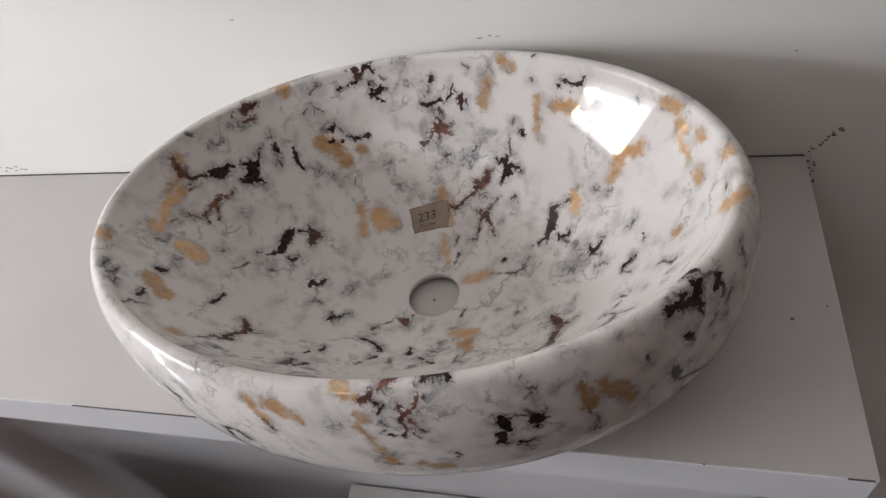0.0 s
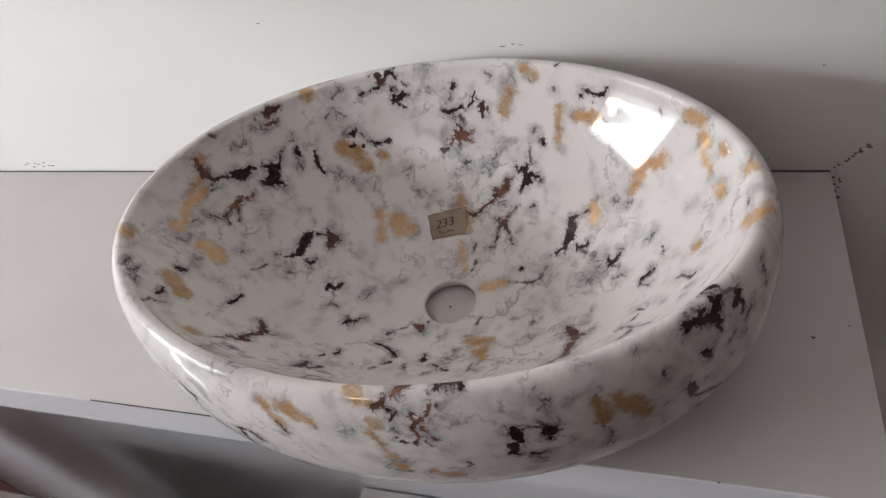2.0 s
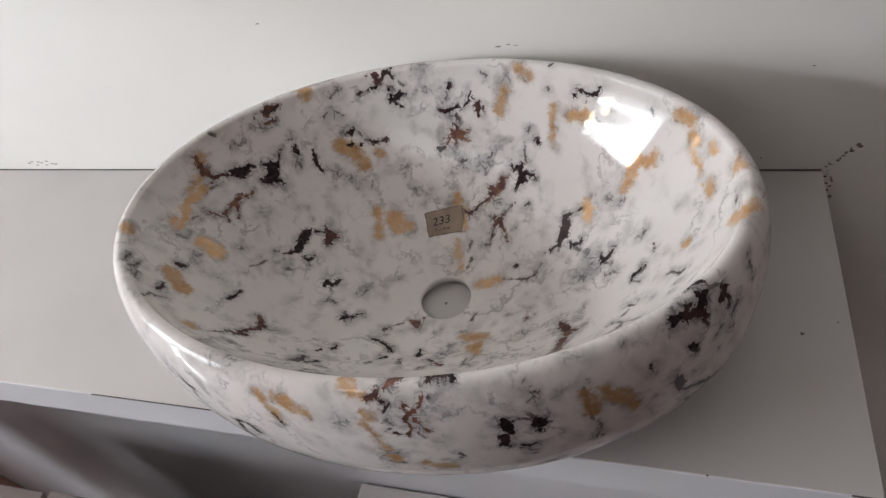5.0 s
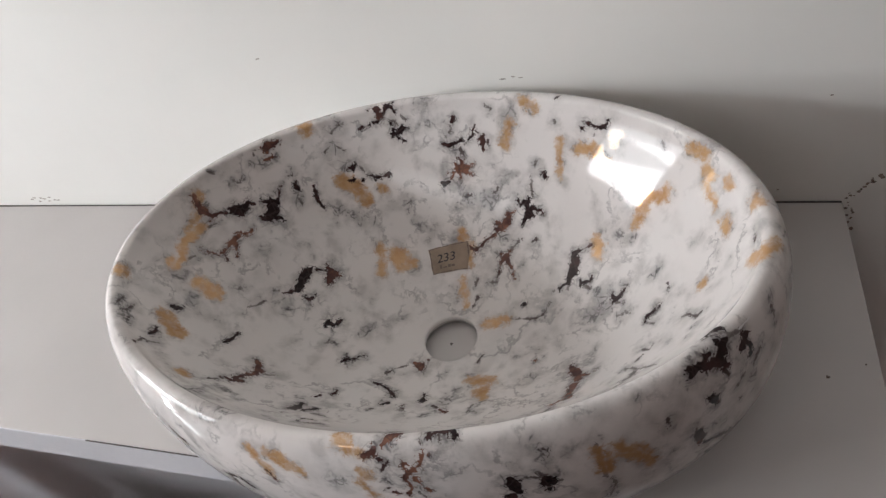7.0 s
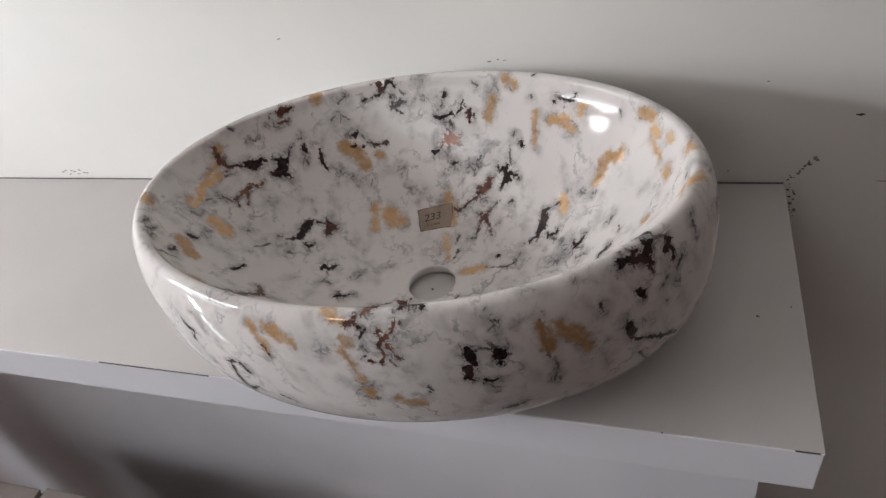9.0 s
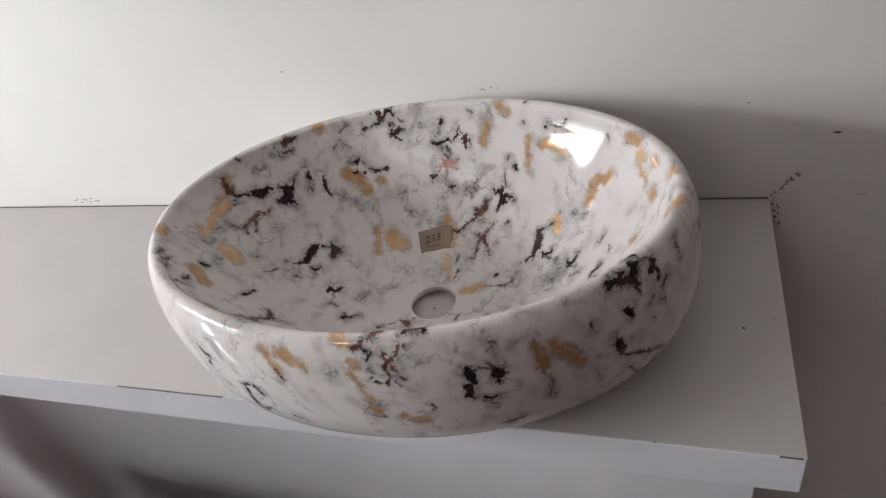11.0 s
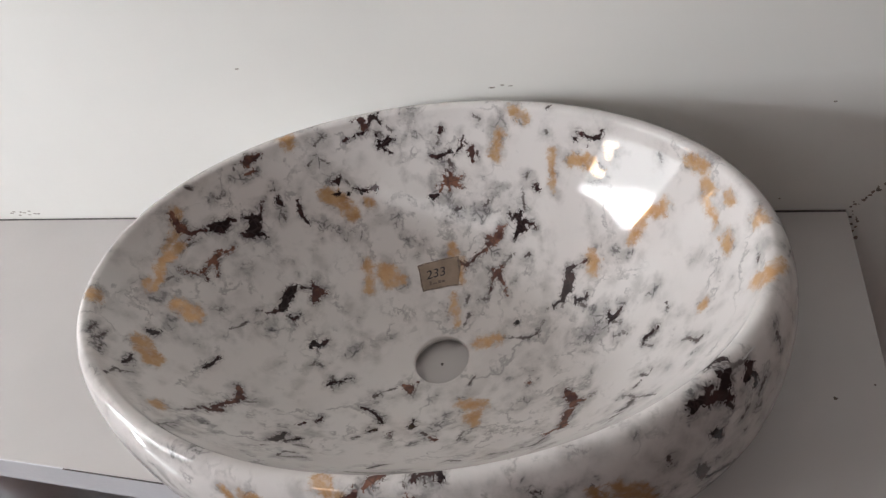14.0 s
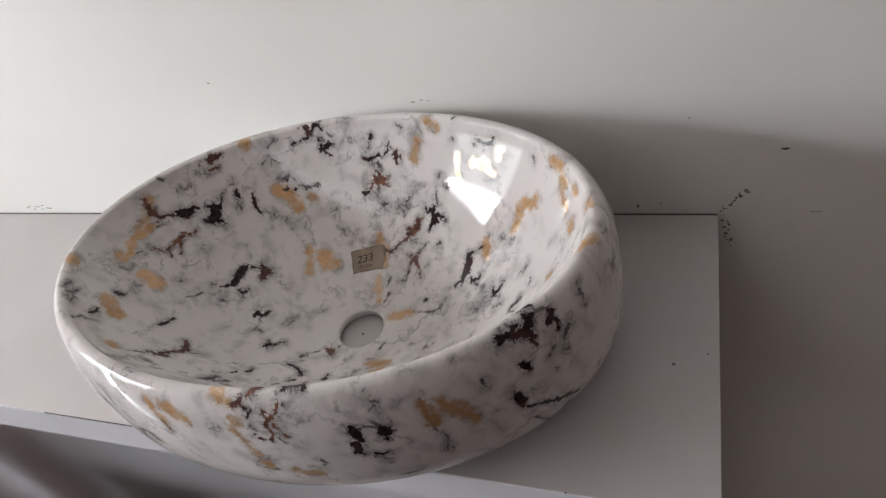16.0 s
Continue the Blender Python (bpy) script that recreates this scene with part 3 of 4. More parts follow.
flake("dark", (320.7, 348, 1.3), (322.2, 350, 0.8), (324, 355, 1.3), (327.3, 364, 1.8), (329.4, 368, 1.8), (333.3, 380, 0.9))
flake("dark", (296.1, 381, 1.7), (298.8, 378, 1.7))
# thin strokes
flake("thin", (102, 254, 1), (102.3, 256, 0.8), (101.4, 256, 0.8))
flake("thin", (103.8, 245, 0.8), (102.9, 247, 0.8), (102.6, 241, 0.8))
flake("thin", (100.8, 250, 0.8), (100.2, 245, 1))
flake("thin", (136.8, 257, 0.8), (137.7, 259, 0.8), (138.3, 254, 0.8))
flake("thin", (150.9, 261, 1.3), (150, 256, 1.1))
flake("thin", (147.3, 241, 0.8), (146.7, 237, 0.8), (145.5, 238, 0.8), (144.6, 241, 0.8))
flake("thin", (140.7, 248, 0.8))
flake("thin", (118.2, 248, 1.3), (117.3, 250, 1.1), (115.8, 253, 0.8), (114.6, 253, 0.8))
flake("thin", (122.1, 231, 1.1), (121.2, 233, 0.8), (119.7, 236, 0.8))
flake("thin", (118.5, 233, 0.8), (117.3, 227, 0.8))
flake("thin", (134.1, 221, 1.1), (133.2, 221, 0.8))
flake("thin", (136.2, 196, 0.8), (136.2, 191, 0.8))
flake("thin", (115.2, 207, 0.8), (114.6, 200, 0.8))
flake("thin", (113.1, 179, 1.3), (111.6, 182, 0.8))
flake("thin", (90, 235, 0.8), (89.7, 230, 0.8), (90.3, 227, 1))
flake("thin", (87.3, 220, 1))
flake("thin", (89.7, 214, 1), (89.4, 211, 0.8))
flake("thin", (83.7, 227, 0.8), (82.8, 224, 0.8))
flake("thin", (80.7, 218, 0.8), (80.7, 214, 1), (80.4, 211, 1))
flake("thin", (87.9, 209, 0.8), (87.6, 207, 1.3), (87, 203, 1), (86.4, 200, 0.8))
flake("thin", (86.4, 156, 1), (86.1, 152, 0.8))
flake("thin", (78.3, 164, 0.8), (77.1, 166, 0.8), (77.1, 170, 0.8))
flake("thin", (67.8, 197, 0.8), (67.5, 200, 1))
flake("thin", (68.1, 186, 0.8), (67.2, 176, 0.8), (65.7, 164, 0.8))
flake("thin", (81.3, 253, 0.8), (80.7, 251, 0.8))
flake("thin", (80.4, 247, 1.2), (80.1, 249, 0.8))
flake("thin", (65.7, 263, 1.2), (65.4, 265, 0.8))
flake("thin", (64.8, 239, 0.8), (65.1, 241, 1))
flake("thin", (142.8, 197, 1.1), (141.3, 202, 0.8))
flake("thin", (163.5, 220, 1.1), (160.5, 217, 0.8))
flake("thin", (178.8, 218, 0.8), (175.2, 212, 0.8))
flake("thin", (168, 117, 0.8), (167.4, 113, 1.1))
flake("thin", (169.2, 111, 1.1), (171, 106, 0.8))
flake("thin", (178.5, 166, 1.3), (178.8, 162, 0.8))
flake("thin", (172.2, 140, 0.8), (171.3, 137, 0.8))
flake("thin", (185.1, 153, 0.8), (183, 147, 0.8), (179.1, 142, 0.8))
flake("thin", (220.2, 257, 0.9), (216.3, 245, 0.8), (216.9, 242, 0.9), (216.3, 232, 0.8))
flake("thin", (211.2, 255, 0.9), (209.1, 251, 0.9))
flake("thin", (205.8, 261, 0.8), (202.2, 254, 0.8))
flake("thin", (208.2, 256, 0.8), (203.4, 245, 0.8))
flake("thin", (222, 153, 1.2), (222.6, 147, 0.8), (222, 141, 0.8))
flake("thin", (228.9, 214, 0.8), (228.6, 207, 0.9), (228, 201, 0.8))
flake("thin", (181.8, 83, 0.8), (184.8, 82, 0.8), (185.7, 79, 0.8))
flake("thin", (196.5, 87, 0.8), (195.6, 84, 0.8), (193.8, 83, 0.8), (193.8, 81, 0.8), (195.9, 78, 0.8))
flake("thin", (213, 76, 1), (217.2, 76, 0.8))
flake("thin", (208.2, 72, 1), (204.9, 71, 0.8))
flake("thin", (246, 184, 0.8), (246, 189, 0.8))
flake("thin", (248.7, 162, 0.8), (250.2, 160, 1.1))
flake("thin", (252.3, 196, 0.8), (250.8, 183, 0.8), (252, 178, 0.8))
flake("thin", (252.6, 198, 0.8), (254.1, 194, 1), (255.3, 183, 0.8))
flake("thin", (253.8, 170, 0.8))
flake("thin", (253.5, 117, 1.1), (254.4, 112, 1.3))
flake("thin", (253.2, 83, 0.8), (251.1, 75, 0.8))
flake("thin", (269.7, 183, 0.8), (270.3, 173, 1.2), (271.2, 165, 0.8))
flake("thin", (267.9, 203, 0.8), (270, 201, 0.8), (275.7, 196, 0.8))
flake("thin", (276.3, 189, 0.8), (278.4, 195, 0.8))
flake("thin", (273.9, 89, 1.3), (275.7, 93, 0.9))
flake("thin", (313.5, 26, 0.9), (322.5, 23, 0.9), (330, 22, 0.8))
flake("thin", (287.4, 108, 0.8), (288.6, 99, 1.1), (290.1, 93, 0.9))
flake("thin", (288.3, 107, 0.8), (290.7, 112, 0.8))
flake("thin", (283.8, 160, 0.8), (285.3, 155, 1.2), (287.7, 162, 0.8))
flake("thin", (232.8, 54, 0.8), (230.4, 45, 0.8), (231.9, 34, 0.8))
flake("thin", (66.6, 105, 1), (65.4, 112, 1), (64.8, 118, 1))
flake("thin", (63.9, 120, 1.2))
flake("thin", (66.9, 76, 0.8), (65.1, 67, 0.8), (71.1, 64, 0.8))
flake("thin", (77.7, 60, 1), (77.1, 66, 0.8))
flake("thin", (70.5, 30, 0.8), (71.7, 45, 0.8))
flake("thin", (58.5, 123, 1), (59.7, 119, 0.8))
flake("thin", (30.3, 100, 1), (28.8, 96, 0.8))
flake("thin", (33, 85, 0.8))
flake("thin", (25.8, 76, 1), (23.4, 71, 1), (19.8, 66, 1), (18.3, 59, 1), (23.4, 49, 0.8), (28.5, 40, 0.8))
flake("thin", (25.2, 108, 0.9), (21.9, 111, 0.8))
flake("thin", (7.5, 126, 1.1), (4.8, 132, 0.8))
flake("thin", (359.7, 126, 0.8), (0, 131, 0.8), (0.9, 132, 0.8), (358.8, 137, 0.8))
flake("thin", (350.1, 155, 0.8), (348.6, 162, 0.8))
flake("thin", (303.3, 167, 0.8), (304.8, 166, 0.8), (307.2, 160, 0.8))
flake("thin", (327.6, 170, 0.8), (327.6, 177, 0.8), (326.1, 188, 0.8), (325.8, 200, 0.8), (325.2, 213, 0.8))
flake("thin", (336.6, 167, 1.2), (335.4, 176, 1), (337.5, 176, 0.8))
flake("thin", (331.2, 173, 0.8), (333.6, 173, 0.8))
flake("thin", (317.4, 196, 0.8), (319.8, 197, 0.8))
flake("thin", (345.6, 192, 0.8), (345.6, 197, 0.8), (342.6, 208, 0.9), (343.5, 211, 0.8))
flake("thin", (334.5, 214, 0.9))
flake("thin", (339, 214, 0.8))
flake("thin", (331.8, 250, 0.8), (332.4, 256, 0.8))
flake("thin", (3.6, 172, 0.8), (0.9, 173, 0.8))
flake("thin", (328.5, 244, 0.8), (327.3, 260, 0.8), (327.9, 265, 0.8), (328.8, 267, 1.3), (329.1, 271, 1.3), (330.6, 273, 0.8), (331.8, 274, 0.8))
flake("thin", (345.6, 63, 0.9))
flake("thin", (51, 236, 0.9))
flake("thin", (54.9, 235, 0.9))
flake("thin", (357.9, 253, 0.8), (357, 251, 0.8))
flake("thin", (38.4, 247, 0.9), (36.9, 242, 0.8))
flake("thin", (284.4, 265, 0.9), (284.4, 268, 0.8))
flake("thin", (282.6, 277, 1.3))
flake("thin", (279.9, 307, 0.8), (280.5, 312, 0.8))
flake("thin", (276.3, 298, 0.8))
flake("thin", (275.4, 306, 0.8), (276.3, 302, 0.8))
flake("thin", (278.4, 296, 0.8))
flake("thin", (256.2, 367, 0.8), (257.7, 370, 0.9))
flake("thin", (284.4, 336, 0.8), (285, 342, 0.8))
flake("thin", (284.4, 344, 0.8))
flake("thin", (292.5, 306, 1.1), (293.7, 304, 0.8), (295.2, 307, 0.8), (295.8, 308, 1.1))
flake("thin", (295.5, 301, 0.8), (295.8, 306, 1.1), (296.7, 306, 1.1))
flake("thin", (297.6, 315, 0.8), (298.2, 315, 0.8))
flake("thin", (294, 343, 0.8), (294.6, 349, 0.8))
flake("thin", (288.6, 334, 0.8))
flake("thin", (303.6, 292, 0.8), (303.6, 298, 0.8))
flake("thin", (303.6, 307, 0.8), (303.9, 316, 1.1), (304.2, 328, 0.8))
flake("thin", (304.8, 331, 0.8), (305.4, 339, 0.8), (304.5, 356, 0.8))
flake("thin", (296.4, 283, 0.8), (297, 290, 0.8))
flake("thin", (297, 284, 1.1), (297.6, 286, 0.8))
flake("thin", (325.8, 263, 0.8), (327.3, 265, 0.8), (328.8, 268, 1), (329.1, 271, 0.8), (330.6, 272, 0.8))
flake("thin", (325.2, 287, 1.2), (325.8, 294, 0.8))
flake("thin", (331.5, 304, 0.8))
flake("thin", (330.6, 314, 1))
flake("thin", (328.2, 327, 1), (327.6, 324, 0.8))
flake("thin", (318.6, 321, 0.8), (318.9, 332, 1.2), (319.2, 343, 1.2))
flake("thin", (321.6, 366, 1.3), (325.2, 391, 0.9))
flake("thin", (314.1, 296, 0.8), (314.4, 304, 1.1))
# grey strokes
flake("grey", (108.3, 249, 1), (111.9, 245, 1.1))
flake("grey", (150.3, 260, 5.4))
flake("grey", (117, 251, 3.7), (118.8, 247, 3.7))
flake("grey", (120.9, 231, 3.2), (118.5, 235, 3.2))
flake("grey", (115.2, 198, 3.7), (110.4, 188, 3.7))
flake("grey", (140.4, 207, 1.6), (137.4, 214, 1.6))
flake("grey", (167.7, 209, 3.7), (173.7, 214, 3.7))
flake("grey", (72.3, 69, 4.1))
flake("grey", (78, 85, 3.1))
flake("grey", (91.2, 191, 4.1), (93.3, 180, 4.1))
flake("grey", (65.7, 251, 2.4), (65.4, 239, 2.4))
flake("grey", (60, 245, 1.9), (56.1, 243, 1.9), (52.5, 250, 1.8), (51.6, 255, 1.8))
flake("grey", (43.8, 167, 2.4))
flake("grey", (316.2, 213, 1.7), (318.6, 209, 1.7), (324, 196, 1.8))
flake("grey", (239.4, 149, 1.8), (238.5, 126, 1.8))
flake("grey", (258.6, 114, 1.8), (259.2, 95, 1.8))
flake("grey", (264.9, 213, 1.1), (275.7, 198, 1.1))
flake("grey", (204.9, 257, 1.9), (205.5, 242, 1.9))
flake("grey", (195.6, 248, 2), (195.6, 227, 2))
flake("grey", (201.9, 120, 2.5), (195.9, 107, 2.5))
flake("grey", (240, 46, 2.9), (253.2, 19, 2.9), (309, 12, 2.9))
flake("grey", (274.5, 93, 2.2), (289.5, 81, 2.2))
flake("grey", (353.7, 192, 2.4), (351.3, 221, 2.3))
flake("grey", (346.2, 183, 2), (344.7, 208, 1.9))
flake("grey", (324, 289, 3.4), (325.2, 298, 3.5))
flake("grey", (291.9, 275, 1.1), (292.8, 283, 1.1))
flake("grey", (296.4, 283, 1.4), (299.1, 296, 1.5))
flake("grey", (283.5, 285, 1.5), (284.7, 292, 1.5))
flake("grey", (277.5, 281, 2.2), (277.5, 301, 2.3))
flake("grey", (270.6, 281, 2.3), (271.8, 295, 2.3))
flake("grey", (260.4, 314, 2.1), (261.9, 332, 2.1))
flake("grey", (271.5, 327, 3.3), (273.6, 349, 3.4))
flake("grey", (317.4, 274, 3.3), (317.1, 291, 3.4))
flake("grey", (311.4, 287, 2.6), (313.2, 307, 2.7))
flake("grey", (302.4, 268, 2.8), (306.3, 272, 2.9))
flake("grey", (312.9, 339, 2.4), (315, 362, 2.5))
flake("grey", (234.3, 297, 1.9), (239.1, 303, 1.9))
flake("grey", (246.3, 316, 2.3), (249, 327, 2.3))
flake("grey", (178.5, 257, 4.2), (175.8, 238, 4.2))
flake("grey", (183.6, 237, 3.1), (188.4, 241, 3.1))
flake("grey", (200.4, 262, 2.4), (193.2, 245, 2.5))
flake("grey", (150.6, 261, 4.3), (147.3, 262, 4.3))
flake("grey", (137.7, 250, 3.8))
flake("grey", (129.9, 254, 3.8))
flake("grey", (118.2, 260, 3.7), (115.2, 244, 3.7))
flake("grey", (115.8, 217, 4.3), (121.5, 218, 4.3))
flake("grey", (122.7, 150, 4.3), (116.1, 156, 4.3))
flake("grey", (137.4, 143, 3.2), (137.4, 129, 3.2))
flake("grey", (144.6, 149, 2.2), (148.5, 134, 2.2))
flake("grey", (157.8, 171, 2.7), (160.2, 161, 2.7))
flake("grey", (98.7, 128, 3.1), (102.3, 111, 3.2))
flake("grey", (96.6, 259, 3.1), (95.1, 244, 3.1))
flake("grey", (89.4, 177, 3.6), (93, 167, 3.6))
flake("grey", (84.9, 160, 3.6), (86.7, 149, 3.6))
flake("grey", (71.7, 162, 2.5), (69.9, 185, 2.5))
flake("grey", (61.8, 219, 2.9), (59.4, 197, 2.9))
flake("grey", (38.1, 242, 2.6), (38.4, 251, 2.6))
flake("grey", (11.1, 200, 3.3), (11.7, 217, 3.3))
flake("grey", (24, 171, 1.8), (13.2, 150, 1.8))
flake("grey", (42.3, 161, 2.8), (48.3, 182, 2.8))
flake("grey", (24, 137, 1.8), (23.1, 147, 1.8))
flake("grey", (59.7, 113, 2.5), (52.8, 106, 2.5))
flake("grey", (75.3, 87, 4.6), (60.3, 73, 4.5))
flake("grey", (33.3, 88, 2.4), (24.9, 95, 2.4))
flake("grey", (342.6, 32, 3.3), (334.2, 55, 3.2))
flake("grey", (356.7, 51, 2.8), (6.3, 59, 2.8))
flake("grey", (3.3, 72, 2.3), (345.3, 81, 2.3))
flake("grey", (317.4, 77, 3.6), (324.3, 83, 3.5))
flake("grey", (278.7, 94, 2.6), (289.2, 147, 2.4))
flake("grey", (258.3, 81, 2.7), (272.4, 94, 2.7))
flake("grey", (230.1, 76, 2.4), (232.8, 54, 2.4))
flake("grey", (174, 49, 2.6), (185.7, 35, 2.5))
flake("grey", (158.7, 70, 2.6), (161.1, 49, 2.6))
flake("grey", (184.5, 156, 2.6), (176.1, 146, 2.6))
flake("grey", (180.3, 173, 2.6), (177.6, 162, 2.6))
flake("grey", (218.7, 113, 2.4), (208.2, 94, 2.5))
flake("grey", (209.4, 192, 1.9), (210.9, 185, 1.9))
flake("grey", (217.5, 183, 2.4), (222.3, 180, 2.3))
flake("grey", (224.1, 241, 3.1), (229.5, 231, 3))
flake("grey", (208.2, 247, 2.9), (214.5, 238, 2.8))
flake("grey", (214.2, 265, 2.8), (224.7, 265, 2.6))
flake("grey", (357.6, 229, 2.3), (354.9, 220, 2.3))
flake("grey", (1.8, 244, 2.3), (357.9, 253, 2.2))
flake("grey", (6.6, 215, 2.4), (0.9, 217, 2.4))
flake("grey", (357.9, 173, 2.1), (356.7, 186, 2))
flake("grey", (343.8, 245, 2.1), (344.7, 260, 2.1))
flake("grey", (338.7, 221, 1.8), (341.1, 236, 1.8))
flake("grey", (323.7, 202, 1.8), (327.6, 198, 1.8))
flake("grey", (331.2, 315, 2.5), (335.4, 355, 2.7))
flake("grey", (335.7, 292, 2.4), (339.3, 325, 2.6))
flake("grey", (325.5, 319, 2.8), (328.2, 356, 3))
flake("grey", (294.9, 278, 2.5), (297.9, 284, 2.5))
flake("grey", (288.9, 273, 2.1), (289.8, 285, 2.2))
flake("grey", (281.4, 301, 1.9), (283.5, 319, 1.9))
flake("grey", (299.4, 330, 2.3), (303.3, 352, 2.4))
flake("grey", (304.5, 333, 2), (305.1, 350, 2))
flake("grey", (267.3, 273, 2.7), (268.8, 285, 2.7))
flake("grey", (320.7, 268, 3), (320.1, 279, 2.2))
flake("grey", (318, 284, 1.5), (318, 294, 1.5))
flake("grey", (326.1, 295, 1.9), (327.6, 326, 1.6))
flake("grey", (312.3, 310, 2.3), (314.7, 295, 2.2))
flake("grey", (302.1, 269, 1.8), (306.6, 275, 1.8))
flake("grey", (324.3, 340, 2.5))
flake("grey", (315.6, 351, 2.1))
flake("grey", (331.5, 334, 2.5))
flake("grey", (277.2, 301, 3), (277.2, 281, 3))
# further strokes: beside the bright wall of the bowl, by the label, and the dark cluster on the flank
flake("gold", (33.1, 202, 3.6), (29.5, 210, 3.6))
flake("gold", (32.6, 201, 3.4), (31.0, 184, 3.4))
flake("gold", (56.4, 222, 3.2), (52.8, 224, 3.2))
flake("gold", (52.3, 223, 2.6), (51.1, 217, 2.6))
flake("gold", (49.9, 239, 2.4), (49.7, 235, 2.4))
flake("gold", (62.4, 224, 0.6), (61.4, 206, 1.4), (59.3, 188, 0.4))
flake("gold", (88.3, 114, 3), (85.0, 106, 3), (84.2, 87, 3))
flake("gold", (86.4, 66, 1.6), (83.0, 48, 1.6), (77.0, 30, 1.6))
flake("gold", (157.9, 248, 2.8), (161.5, 235, 2.8), (167.8, 231, 2.8))
flake("dark", (324.5, 279, 3.8), (326.2, 276, 3.2))
flake("dark", (326.2, 275, 2.4), (327.8, 272, 2.4))
flake("dark", (331.4, 279, 3), (330.2, 283, 3))
flake("dark", (320.2, 273, 2.6), (321.8, 275, 2.6), (324.0, 279, 2.6))
flake("dark", (321.8, 301, 2.6), (322.3, 306, 2.6))
flake("dark", (319.2, 328, 3.4), (319.7, 338, 3.4))
flake("dark", (327.4, 366, 1.8))
flake("dark", (326.4, 260, 1.3), (328.3, 261, 1.3), (329.3, 265, 1.3))
flake("dark", (283.0, 264, 2), (284.6, 261, 2), (286.1, 261, 2), (286.6, 266, 2))
flake("thin", (339.8, 281, 1), (339.6, 291, 1))
flake("thin", (333.6, 297, 1), (332.2, 302, 1))
flake("thin", (328.6, 305, 1), (327.4, 310, 1))
flake("grey", (324.5, 279, 6), (320.2, 284, 6))
flake("grey", (329.0, 291, 6), (327.1, 319, 6))
flake("grey", (319.4, 333, 5), (323.8, 331, 5))
flake("grey", (302.9, 266, 5), (305.5, 272, 5))
flake("grey", (242.9, 272, 4), (253.4, 269, 4))
flake("grey", (245.3, 202, 4), (240.7, 153, 4))
flake("grey", (223.0, 237, 4), (233.3, 239, 4))
for field in FIELD.values():
    field *= 1000
row_of = np.repeat(np.arange(ALONG), ROUND)
FIELD["bare"] = np.clip((0.013 - verts[:, 2]) / 0.004, 0, 1) * (arc[row_of] > 0.2)


